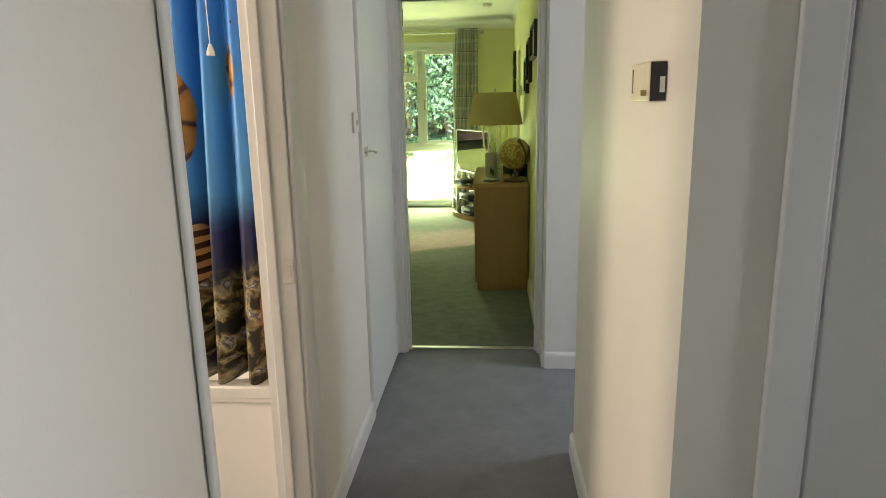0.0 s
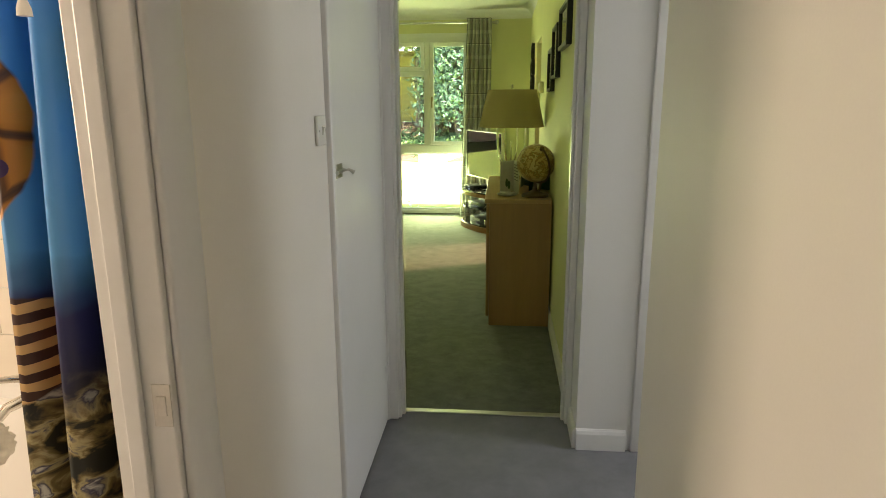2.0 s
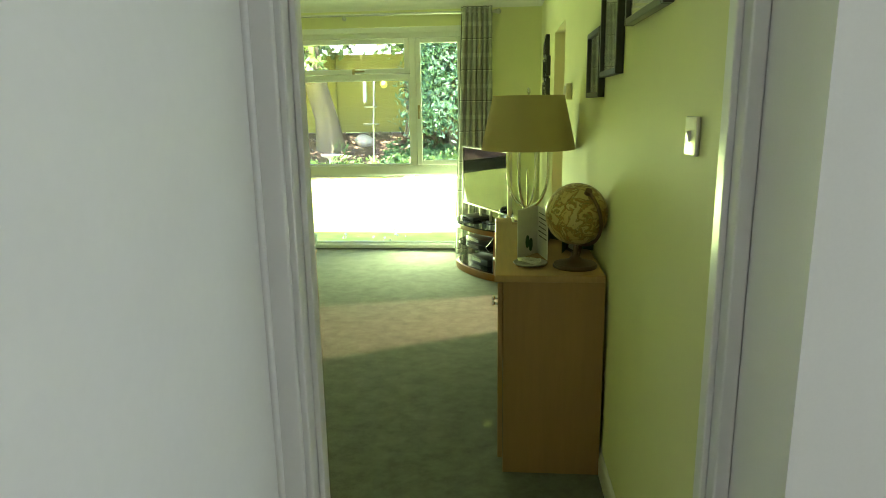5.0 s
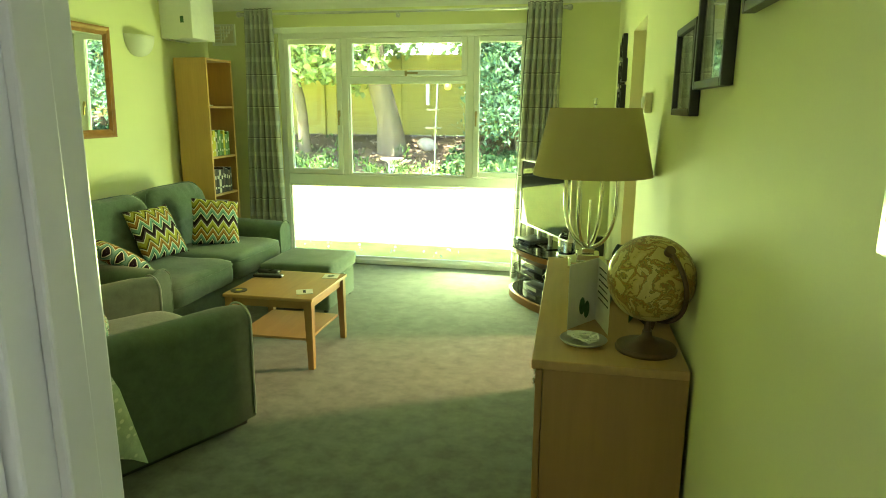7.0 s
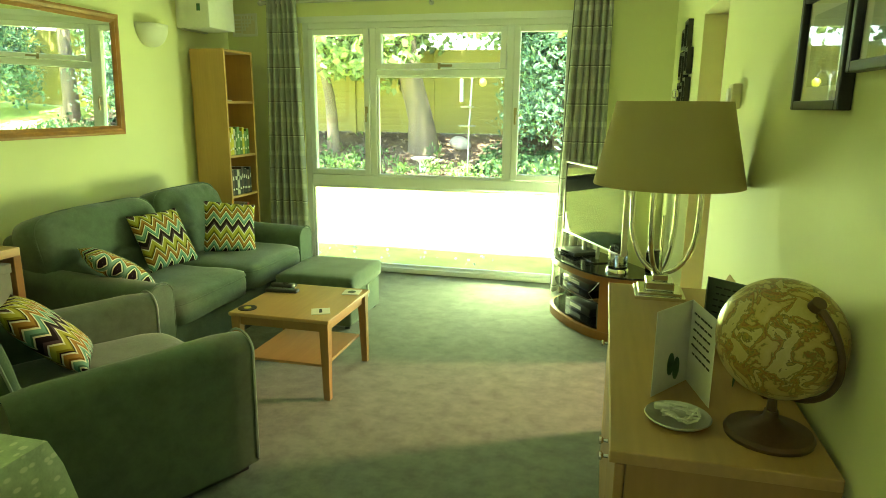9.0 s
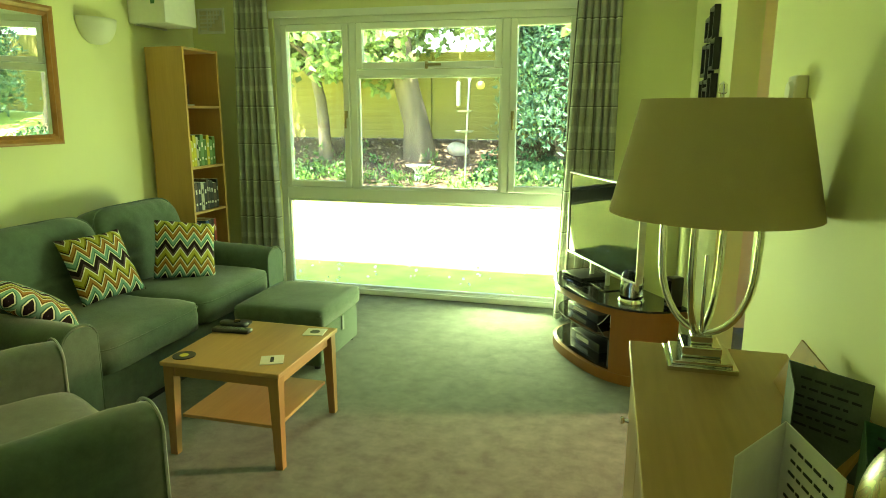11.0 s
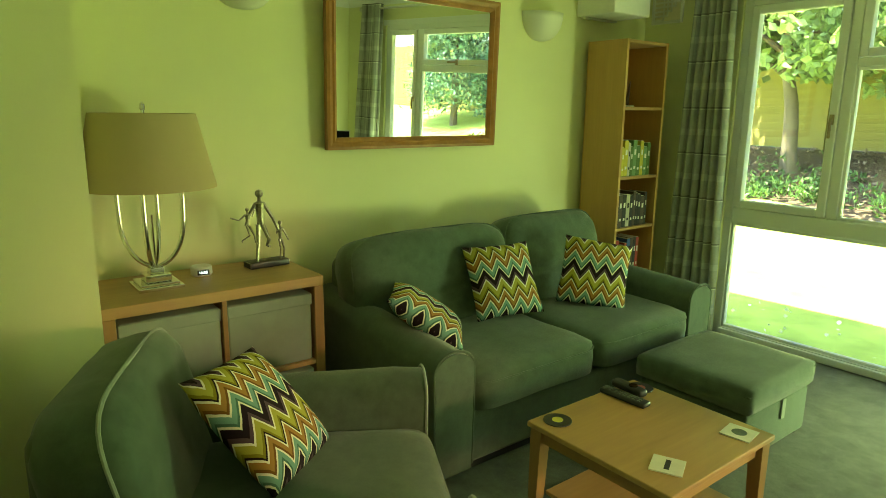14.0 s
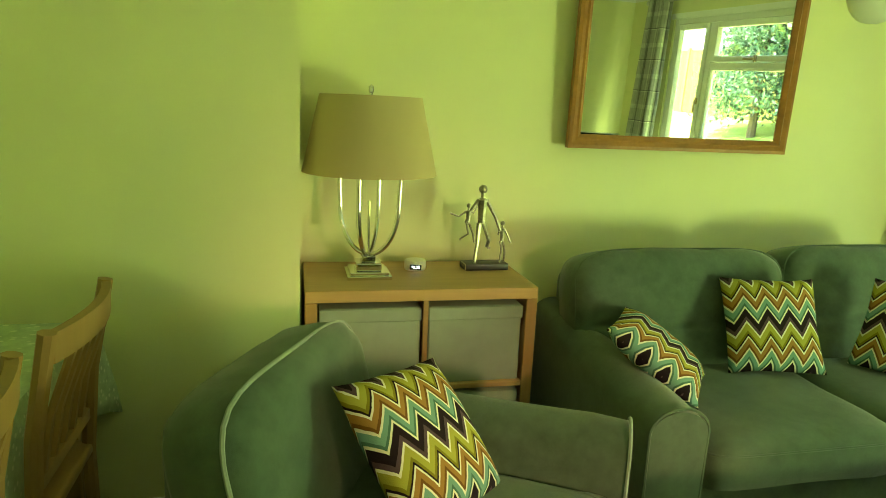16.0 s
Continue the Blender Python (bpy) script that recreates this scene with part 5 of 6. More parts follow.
def mirror_frame(y0, y1, z0, z1, w):
    bm = bmesh.new()
    prof = [(0.0, 0.0), (0.030, 0.0), (0.034, w * 0.25), (0.026, w * 0.55), (0.030, w * 0.7), (0.016, w), (0.0, w)]
    corners = [(y0, z0, 1, 1), (y1, z0, -1, 1), (y1, z1, -1, -1), (y0, z1, 1, -1)]
    rows = [[bm.verts.new((d + 0.001, y + sy * u, z + sz * u)) for d, u in prof] for y, z, sy, sz in corners]
    for i in range(4):
        p, q = rows[i], rows[(i + 1) % 4]
        for k in range(len(prof) - 1):
            bm.faces.new((p[k], p[k + 1], q[k + 1], q[k]))
    return bm


part("frame", mirror_frame(-0.578, 0.59, 0.0, 0.835, 0.062), PINE, mr)
part("mirror_glass", boxm((0.004, -0.54, 0.05), (0.012, 0.54, 0.785)), MIRROR, mr)

FRAME_BLACK = mat("black_stained_frame", (0.012, 0.012, 0.013), 0.3, scale=40, vary=0.3, bump=0.05)
PHOTO = mat("grey_landscape_print", (0.28, 0.32, 0.26), 0.6, scale=14, vary=0.6, bump=0)
for y0, y1, z0, z1 in ((1.55, 1.91, 1.54, 1.82), (1.155, 1.53, 1.615, 1.93), (0.52, 1.02, 1.755, 1.98)):
    p = thing("framed_picture", Matrix.Translation((XR, (y0 + y1) / 2, z0)) @ Matrix.Rotation(radians(-90), 4, "Z"), "black-framed glazed print on the cream wall", "picture", "framed pictures")
    w, h = (y1 - y0) / 2, z1 - z0
    part("frame", ring(bmesh.new(), -w, w, 0, h, 0.022, -0.03, -0.001, 0.003), FRAME_BLACK, p)
    part("mount", boxm((-w + 0.02, -0.012, 0.02), (w - 0.02, -0.006, h - 0.02)), PAPER, p)
    part("print", boxm((-w + 0.065, -0.0135, 0.055), (w - 0.065, -0.0122, h - 0.055)), PHOTO, p)
    g = part("glass", boxm((-w + 0.02, -0.020, 0.02), (w - 0.02, -0.018, h - 0.02)), GLASS, p)
    g.visible_shadow = False

mf = thing("multi_photo_frame", Matrix.Translation((XR, 4.66, 1.54)) @ Matrix.Rotation(radians(-90), 4, "Z"), "black collage photo frame of staggered rectangles", "photo frame")
k = 0
for cx, cz, w, h in ((-0.19, 0.09, 0.16, 0.16), (0.0, 0.06, 0.18, 0.13), (0.18, 0.10, 0.15, 0.18), (-0.17, 0.28, 0.18, 0.18), (0.02, 0.25, 0.16, 0.21), (0.19, 0.29, 0.16, 0.16), (-0.13, 0.45, 0.16, 0.13), (0.06, 0.46, 0.18, 0.18)):
    f = part("frame", ring(bmesh.new(), cx - w / 2, cx + w / 2, cz - h / 2, cz + h / 2, 0.02, -0.03 - 0.003 * (k % 3), -0.001, 0.003), FRAME_BLACK, mf)
    part("photo", boxm((cx - w / 2 + 0.018, -0.012, cz - h / 2 + 0.018), (cx + w / 2 - 0.018, -0.006, cz + h / 2 - 0.018)), PHOTO, f)
    k += 1

th = thing("wall_thermostat", Matrix.Translation((XR, 2.78, 1.54)) @ Matrix.Rotation(radians(-90), 4, "Z"), "small cream dial thermostat beside the doorway", "thermostat")
part("case", boxm((-0.045, -0.035, 0), (0.045, -0.001, 0.095), 0.006, 3), CREAM_PL, th, smooth=True)
part("dial", cyl(bmesh.new(), (0, -0.035, 0.05), (0, -0.045, 0.05), 0.03, 0.027, 24), WHITE_PL, th, smooth=True)


def light_switch(m, lab, material):
    e = thing("light_switch", m, lab, "light switch", "light switches")
    part("plate", boxm((-0.043, -0.011, -0.043), (0.043, -0.001, 0.043), 0.004, 3), material, e, smooth=True)
    part("rocker", moved(boxm((-0.005, -0.006, -0.012), (0.005, 0.004, 0.012), 0.001), Matrix.Translation((0, -0.012, 0)) @ Matrix.Rotation(radians(12), 4, "X")), material, e)
    for s in (-0.03, 0.03):
        part("screw", cyl(bmesh.new(), (s, -0.0105, 0), (s, -0.0122, 0), 0.0035, seg=12), STEEL, e)


light_switch(Matrix.Translation((XR, 0.285, 1.44)) @ Matrix.Rotation(radians(-90), 4, "Z"), "chrome-faced single light switch on the cream wall", STEEL)
light_switch(Matrix.Translation((HL, -1.022, 1.402)) @ Matrix.Rotation(radians(90), 4, "Z"), "white plastic single light switch on the hall wall", WHITE_PL)

ht = thing("heating_unit", pose(XL, 4.86, 2.145), "white boxed heating unit under the ceiling with a green label", "heater")
part("case", boxm((0.001, 0, 0), (0.31, 0.37, CH - 2.145 - 0.001), 0.008, 3), WHITE_PL, ht, smooth=True)
part("label", boxm((0.20, -0.0015, 0.13), (0.232, 0.0005, 0.185)), GREEN_PRINT, ht)
part("bracket", boxm((0.03, 0.02, -0.012), (0.06, 0.35, 0.0)), STEEL, ht)
vt = thing("wall_vent", pose(-2.975, YW, 2.15), "square louvred cream wall vent", "vent")
part("frame", ring(bmesh.new(), -0.125, 0.125, 0, 0.2, 0.02, -0.016, -0.001, 0.003), WHITE_PL, vt)
part("backing", boxm((-0.105, -0.006, 0.02), (0.105, -0.002, 0.18)), CREAM_PL, vt)
for k in range(5):
    s = 0.02 + k * 0.03
    bm = boxm((-0.10, -0.014, s), (0.105 - (0.15 - s), -0.005, s + 0.012), 0.002)
    box(bm, (0.105 - (0.15 - s) - 0.012, -0.0138, s + 0.012), (0.105 - (0.15 - s), -0.005, 0.18), 0.002)
    part("slat", bm, WHITE_PL, vt)
sm = thing("smoke_alarm", pose(0.45, 4.05, CH), "round white ceiling smoke alarm", "smoke alarm")
part("case", lathe(bmesh.new(), [(0.055, -0.002), (0.055, -0.025), (0.04, -0.038), (0.0, -0.04)], 28), WHITE_PL, sm, smooth=True)
part("test_button", cyl(bmesh.new(), (0.02, 0, -0.039), (0.02, 0, -0.043), 0.008), CREAM_PL, sm)
hs = thing("hall_thermostat", Matrix.Translation((HR, -2.29, 1.456)) @ Matrix.Rotation(radians(-90), 4, "Z"), "cream hall control box with a torn black label", "thermostat")
part("case", boxm((-0.04, -0.034, 0.012), (0.13, -0.001, 0.09), 0.003), CREAM_PL, hs)
part("torn_label", boxm((0.13, -0.032, 0.014), (0.1312, -0.002, 0.088)), INK, hs)
part("label_scrap", boxm((0.1312, -0.014, 0.03), (0.1322, -0.004, 0.06), 0.0004), PAPER, hs)
part("key_switch", cyl(bmesh.new(), (0.105, -0.034, 0.03), (0.105, -0.044, 0.03), 0.006), BRASS, hs)
part("vent_slot", boxm((-0.025, -0.0355, 0.03), (-0.017, -0.0338, 0.08)), BRASS, hs)

# ---- curtains ----


def plaid_mat():
    m = mat("grey_plaid_curtain", (0.50, 0.51, 0.455), 0.9, scale=14, vary=0.12, bump=0.25, fine=500, spec=0.1, sheen=0.3)
    nt = m.node_tree
    b = nt.nodes["Principled BSDF"]
    src = b.inputs["Base Color"].links[0].from_socket
    tc = nt.nodes.new("ShaderNodeTexCoord")
    sep = nt.nodes.new("ShaderNodeSeparateXYZ")
    nt.links.new(tc.outputs["UV"], sep.inputs[0])
    last = src
    for axis, period, stops in ((1, 0.30, ((0.0, 0.55), (0.035, 1.55), (0.055, 1.0), (0.48, 1.25), (0.62, 1.0))), (0, 0.24, ((0.0, 0.6), (0.1, 1.0), (0.32, 1.5), (0.36, 1.0), (0.6, 1.25), (0.8, 1.0)))):
        d = nt.nodes.new("ShaderNodeMath")
        d.operation = "DIVIDE"
        nt.links.new(sep.outputs[axis], d.inputs[0])
        d.inputs[1].default_value = period
        f = nt.nodes.new("ShaderNodeMath")
        f.operation = "FRACT"
        nt.links.new(d.outputs[0], f.inputs[0])
        r = nt.nodes.new("ShaderNodeValToRGB")
        r.color_ramp.interpolation = "CONSTANT"
        el = r.color_ramp.elements
        while len(el) < len(stops):
            el.new(0.5)
        for i, (p, v) in enumerate(stops):
            el[i].position, el[i].color = p, (v * 0.5, v * 0.5, v * 0.5, 1)
        nt.links.new(f.outputs[0], r.inputs[0])
        mx = nt.nodes.new("ShaderNodeVectorMath")
        mx.operation = "MULTIPLY"
        nt.links.new(last, mx.inputs[0])
        nt.links.new(r.outputs[0], mx.inputs[1])
        m2 = nt.nodes.new("ShaderNodeVectorMath")
        m2.operation = "SCALE"
        m2.inputs["Scale"].default_value = 2.0
        nt.links.new(mx.outputs[0], m2.inputs[0])
        last = m2.outputs[0]
    nt.links.new(last, b.inputs["Base Color"])
    tr, mx = nt.nodes.new("ShaderNodeBsdfTranslucent"), nt.nodes.new("ShaderNodeMixShader")
    nt.links.new(last, tr.inputs[0])
    mx.inputs[0].default_value = 0.35
    nt.links.new(b.outputs[0], mx.inputs[1]), nt.links.new(tr.outputs[0], mx.inputs[2])
    nt.links.new(mx.outputs[0], nt.nodes["Material Output"].inputs[0])
    return m


PLAID = plaid_mat()


def folds(x_top, x_bot, y_top, y_bot, z0, z1, n_folds, depth_top, depth_bot, seed, levels=18, per=10):
    """A hanging curtain of n folds between two x ranges, with cloth lengths as uv."""
    bm = bmesh.new()
    uv = bm.loops.layers.uv.new("uv")
    r2 = random.Random(seed)
    ph = [r2.uniform(-0.5, 0.5) for _ in range(n_folds + 2)]
    cols = n_folds * per
    rows = []
    for lv in range(levels + 1):
        t = lv / levels
        row = []
        for k in range(cols + 1):
            f = k / cols
            a = f * n_folds
            i = int(min(a, n_folds - 1e-6))
            w = ph[i] * (1 - (a - i)) + ph[i + 1] * (a - i)
            dep = depth_top + (depth_bot - depth_top) * t
            x = (x_top[0] + (x_top[1] - x_top[0]) * f) * (1 - t) + (x_bot[0] + (x_bot[1] - x_bot[0]) * f) * t
            y = y_top * (1 - t) + y_bot * t + dep * math.sin(2 * math.pi * a + w * (0.4 + t)) + 0.25 * dep * math.sin(5.1 * a + 3 * t)
            row.append(bm.verts.new((x + 0.3 * dep * math.cos(2 * math.pi * a) * 0.5, y, z1 + (z0 - z1) * t)))
        rows.append(row)
    for p in range(levels):
        for k in range(cols):
            fc = bm.faces.new((rows[p][k], rows[p][k + 1], rows[p + 1][k + 1], rows[p + 1][k]))
            for lp, (u, v) in zip(fc.loops, ((k, p), (k + 1, p), (k + 1, p + 1), (k, p + 1))):
                lp[uv].uv = (u / cols * n_folds * 0.16, v / levels * (z1 - z0))
    return bm


RZ, RY = 2.42, YW - 0.11
rod = thing("curtain_rod", pose(0, 0, 0), "slim steel curtain rod with ball finials", "curtain rod")
part("pole", cyl(bmesh.new(), (-2.74, RY, RZ), (0.36, RY, RZ), 0.0125), STEEL, rod, smooth=True)
for x in (-2.75, 0.37):
    bm = bmesh.new()
    bmesh.ops.create_uvsphere(bm, u_segments=16, v_segments=10, radius=0.026, matrix=Matrix.Translation((x, RY, RZ)))
    cyl(bm, (x, RY, RZ), (x + (0.05 if x < 0 else -0.05), RY, RZ), 0.017)
    part("finial", bm, STEEL, rod, smooth=True)
for x in (-2.66, -1.2, 0.29):
    bm = cyl(bmesh.new(), (x, RY, RZ), (x, YW, RZ - 0.02), 0.007)
    cyl(bm, (x, YW - 0.008, RZ - 0.02), (x, YW - 0.001, RZ - 0.02), 0.022)
    part("bracket", bm, STEEL, rod)
for xt, xb, yb, sd in (((-2.70, -2.41), (-2.76, -2.34), YW - 0.13, 11), ((-0.0, 0.30), (-0.09, 0.30), YW - 0.24, 12)):
    c = thing("curtain", pose(0, 0, 0), "grey plaid eyelet curtain drawn back beside the window", "curtain", "curtains")
    p = part("cloth", folds(xt, xb, RY, yb, 0.012, RZ + 0.05, 6, 0.035, 0.06, sd), PLAID, c, smooth="all")
    p.modifiers.new("thickness", "SOLIDIFY").thickness = 0.003
    for k in range(6):
        x = xt[0] + (xt[1] - xt[0]) * (k + 0.5) / 6
        bm = tube(bmesh.new(), [(x, RY + 0.022 * math.cos(a), RZ + 0.022 * math.sin(a)) for a in [2 * math.pi * j / 14 for j in range(14)]], 0.004, 6, True)
        part("eyelet", bm, STEEL, c, smooth=True)

# ---- bathroom seen through its doorway ----
bt = thing("bath", pose(0, 0, 0), "white bath with a plain side panel", "bath")
BZ, BYF, BYB, BXL, BXR = 0.55, -1.78, -1.085, -1.85, -0.172
part("side_panel", boxm((BXL, BYF + 0.012, 0.0), (BXR, BYF + 0.028, 0.50), 0.003), CERAMIC, bt)
part("panel_trim", boxm((BXL, BYF + 0.004, 0.49), (BXR, BYF + 0.02, 0.512), 0.005), CERAMIC, bt)
bm, rows = bmesh.new(), []
cx, cy = (BXL + BXR) / 2, (BYF + BYB) / 2
hx, hy = (BXR - BXL) / 2, (BYB - BYF) / 2
for fx, fy, z, e in ((1, 1, BZ - 0.04, 20), (1, 1, BZ - 0.006, 20), (0.995, 0.985, BZ, 16), (0.93, 0.86, BZ, 6), (0.92, 0.83, BZ - 0.012, 5), (0.86, 0.72, 0.30, 4), (0.80, 0.62, 0.17, 3.4), (0.7, 0.5, 0.14, 3)):
    row = []
    for k in range(64):
        a = 2 * math.pi * k / 64
        c, s = math.cos(a), math.sin(a)
        row.append(bm.verts.new((cx + hx * fx * math.copysign(abs(c) ** (2 / e), c), cy + hy * fy * math.copysign(abs(s) ** (2 / e), s), z)))
    rows.append(row)
for p, q in zip(rows, rows[1:]):
    for k in range(64):
        bm.faces.new((p[k], p[(k + 1) % 64], q[(k + 1) % 64], q[k]))
bm.faces.new(rows[-1])
part("tub", bm, CERAMIC, bt, smooth=True)
part("overflow", moved(cyl(bmesh.new(), (0, 0, 0), (0, 0, 0.02), 0.03, 0.026, 24), Matrix.Translation((-0.93, -1.205, 0.46)) @ Matrix.Rotation(radians(82), 4, "X")), CHROME, bt, smooth=True)
tp = thing("bath_tap", pose(-0.93, -1.15, BZ), "chrome lever mixer tap with an orange tag", "tap")
part("body", lathe(bmesh.new(), [(0.03, 0), (0.028, 0.02), (0.022, 0.06), (0.020, 0.09), (0.0, 0.095)], 20), CHROME, tp, smooth=True)
part("spout", tube(bmesh.new(), [(0, 0, 0.05), (-0.03, -0.04, 0.06), (-0.07, -0.09, 0.045), (-0.085, -0.11, 0.02)], [0.02, 0.019, 0.017, 0.015], 12), CHROME, tp, smooth=True)
part("lever", tube(bmesh.new(), [(0, 0, 0.09), (-0.02, -0.03, 0.12), (-0.08, -0.09, 0.135), (-0.12, -0.12, 0.13)], [0.016, 0.014, 0.01, 0.008], 10), CHROME, tp, smooth=True)
part("tag", boxm((-0.125, -0.128, 0.05), (-0.105, -0.122, 0.13), 0.002), BRIGHT, tp)
pf_ = thing("bath_puff", pose(-1.03, -1.30, 0.50), "cream mesh bath puff hanging from the tap", "bath sponge")
bm = bmesh.new()
bmesh.ops.create_icosphere(bm, subdivisions=4, radius=0.065)
for v in bm.verts:
    v.co *= 1 + 0.35 * noise.noise(v.co * 60)
part("mesh_ball", bm, PAPER, pf_, smooth="all")
part("cord", tube(bmesh.new(), [(0, 0.01, 0.05), (0.02, 0.06, 0.10), (0.03, 0.08, 0.115)], 0.002, 6), PAPER, pf_)


def sea_mat():
    """Printed seascape: bright blue above, dark water, then a mottled sea bed, with warm patches."""
    m = bpy.data.materials.new("printed_shower_curtain")
    m.use_nodes = True
    nt = m.node_tree
    N, Lk = nt.nodes.new, nt.links.new
    b = nt.nodes["Principled BSDF"]
    uv, sep = N("ShaderNodeTexCoord"), N("ShaderNodeSeparateXYZ")
    Lk(uv.outputs["UV"], sep.inputs[0])

    def ramp_(fac, stops, constant=False):
        r = N("ShaderNodeValToRGB")
        r.color_ramp.interpolation = "CONSTANT" if constant else "LINEAR"
        el = r.color_ramp.elements
        while len(el) < len(stops):
            el.new(0.5)
        for i, (p, c) in enumerate(stops):
            el[i].position, el[i].color = p, (*c, 1)
        Lk(fac, r.inputs[0])
        return r.outputs[0]

    def mix_(fac, a, bb):
        n = N("ShaderNodeMix")
        n.data_type = "RGBA"
        Lk(fac, n.inputs[0]), Lk(a, n.inputs[6]), Lk(bb, n.inputs[7])
        return n.outputs[2]

    def noise_(scale, detail=3, dist=0.0):
        n = N("ShaderNodeTexNoise")
        n.inputs["Scale"].default_value, n.inputs["Detail"].default_value, n.inputs["Distortion"].default_value = scale, detail, dist
        Lk(uv.outputs["UV"], n.inputs["Vector"])
        return n.outputs[0]

    def m_(op, a, v):
        n = N("ShaderNodeMath")
        n.operation = op
        Lk(a, n.inputs[0])
        if isinstance(v, (int, float)):
            n.inputs[1].default_value = v
        else:
            Lk(v, n.inputs[1])
        return n.outputs[0]
    h = m_("DIVIDE", sep.outputs[1], 1.6)                      # 0 at the top, 1 at the hem
    hw = m_("ADD", h, m_("MULTIPLY", m_("SUBTRACT", noise_(5), 0.5), 0.16))
    sea = ramp_(hw, [(0.0, (0.02, 0.12, 0.55)), (0.4, (0.05, 0.28, 0.75)), (0.62, (0.08, 0.30, 0.62)), (0.70, (0.015, 0.02, 0.10)), (0.8, (0.01, 0.012, 0.03)), (1.0, (0.02, 0.03, 0.06))])
    bed = ramp_(noise_(21, 5, 0.6), [(0.42, (0.012, 0.015, 0.012)), (0.5, (0.20, 0.15, 0.06)), (0.56, (0.45, 0.40, 0.22)), (0.62, (0.05, 0.05, 0.10)), (0.68, (0.6, 0.62, 0.6))])
    bed_mask = ramp_(hw, [(0.76, (0, 0, 0)), (0.82, (1, 1, 1))])
    col = mix_(bed_mask, sea, bed)

    def blob(cu, cv, ru, rv, rough=0.25):
        """A soft-edged oval patch of the print, 1 inside."""
        du = m_("DIVIDE", m_("SUBTRACT", sep.outputs[0], cu), ru)
        dv = m_("DIVIDE", m_("SUBTRACT", sep.outputs[1], cv), rv)
        d = m_("SQRT", m_("ADD", m_("MULTIPLY", du, du), m_("MULTIPLY", dv, dv)), 0)
        d = m_("ADD", d, m_("MULTIPLY", m_("SUBTRACT", noise_(9), 0.5), rough))
        return ramp_(d, [(0.0, (1, 1, 1)), (0.93, (1, 1, 1)), (0.97, (0, 0, 0))])

    cells = N("ShaderNodeTexVoronoi")
    cells.feature = "DISTANCE_TO_EDGE"
    cells.inputs["Scale"].default_value = 9
    Lk(uv.outputs["UV"], cells.inputs["Vector"])
    plates = ramp_(cells.outputs["Distance"], [(0.0, (0.05, 0.018, 0.006)), (0.05, (0.10, 0.035, 0.008)), (0.10, (0.40, 0.16, 0.02)), (0.5, (0.62, 0.32, 0.06))])
    stripe = m_("FRACT", m_("MULTIPLY", m_("ADD", sep.outputs[1], m_("MULTIPLY", noise_(6), 0.05)), 24), 0)
    fish = ramp_(stripe, [(0.0, (0.55, 0.36, 0.16)), (0.5, (0.05, 0.02, 0.015))], True)
    rock = ramp_(noise_(12, 4), [(0.4, (0.55, 0.20, 0.06)), (0.55, (0.62, 0.30, 0.16)), (0.62, (0.30, 0.12, 0.03))])
    col = mix_(blob(0.06, 0.76, 0.10, 0.20), col, plates)
    col = mix_(blob(0.40, 0.62, 0.05, 0.10), col, plates)
    col = mix_(blob(0.10, 1.20, 0.10, 0.12), col, fish)
    col = mix_(blob(0.21, 1.22, 0.03, 0.14), col, rock)
    col = mix_(blob(0.57, 1.40, 0.09, 0.16), col, rock)
    spots = N("ShaderNodeTexVoronoi")
    spots.inputs["Scale"].default_value = 7
    Lk(uv.outputs["UV"], spots.inputs["Vector"])
    sm_ = ramp_(spots.outputs["Distance"], [(0.0, (1, 1, 1)), (0.13, (0, 0, 0))], True)
    dark = ramp_(h, [(0, (0.03, 0.01, 0.08)), (1, (0.03, 0.01, 0.08))])
    col = mix_(sm_, col, dark)
    Lk(col, b.inputs["Base Color"])
    b.inputs["Roughness"].default_value = 0.45
    return m


sc = thing("shower_curtain", pose(0, 0, 0), "blue printed sea-scene shower curtain hanging inside the bath", "shower curtain")
p = part("cloth", folds((-0.50, -0.185), (-0.56, -0.185), -1.70, -1.715, 0.556, 2.2, 4, 0.030, 0.05, 23), sea_mat(), sc, smooth="all")
p.modifiers.new("thickness", "SOLIDIFY").thickness = 0.002
part("rail", cyl(bmesh.new(), (-2.59, -1.70, 2.23), (-0.172, -1.70, 2.23), 0.012), CHROME, sc, smooth=True)
for k in range(6):
    x = -0.48 + k * 0.056
    part("curtain_ring", tube(bmesh.new(), [(x, -1.70 + 0.02 * math.cos(a), 2.215 + 0.025 * math.sin(a)) for a in [2 * math.pi * j / 12 for j in range(12)]], 0.0025, 6, True), WHITE_PL, sc)
pc = thing("light_pull_cord", pose(-0.30, -1.86, 1.62), "white bathroom light pull cord", "pull cord")
part("cord", cyl(bmesh.new(), (0, 0, 0.03), (0, 0, CH - 1.62), 0.0015, seg=6), WHITE_PL, pc)
part("bell", lathe(bmesh.new(), [(0.012, 0.0), (0.011, 0.012), (0.004, 0.032), (0.0, 0.034)], 14), WHITE_PL, pc, smooth=True)
wt = bpy.data.objects["wall_bathroom"]
tile_white = box(bmesh.new(), (0.0012, 0, 0.0012), (0.2038, 0.006, 0.1533), 0.0015, 1)
tm = bpy.data.meshes.new("tile")
tile_white.to_mesh(tm)
tile_white.free()
tm_black = tm.copy()
tm.materials.append(TILE), tm_black.materials.append(TILE_BLACK)
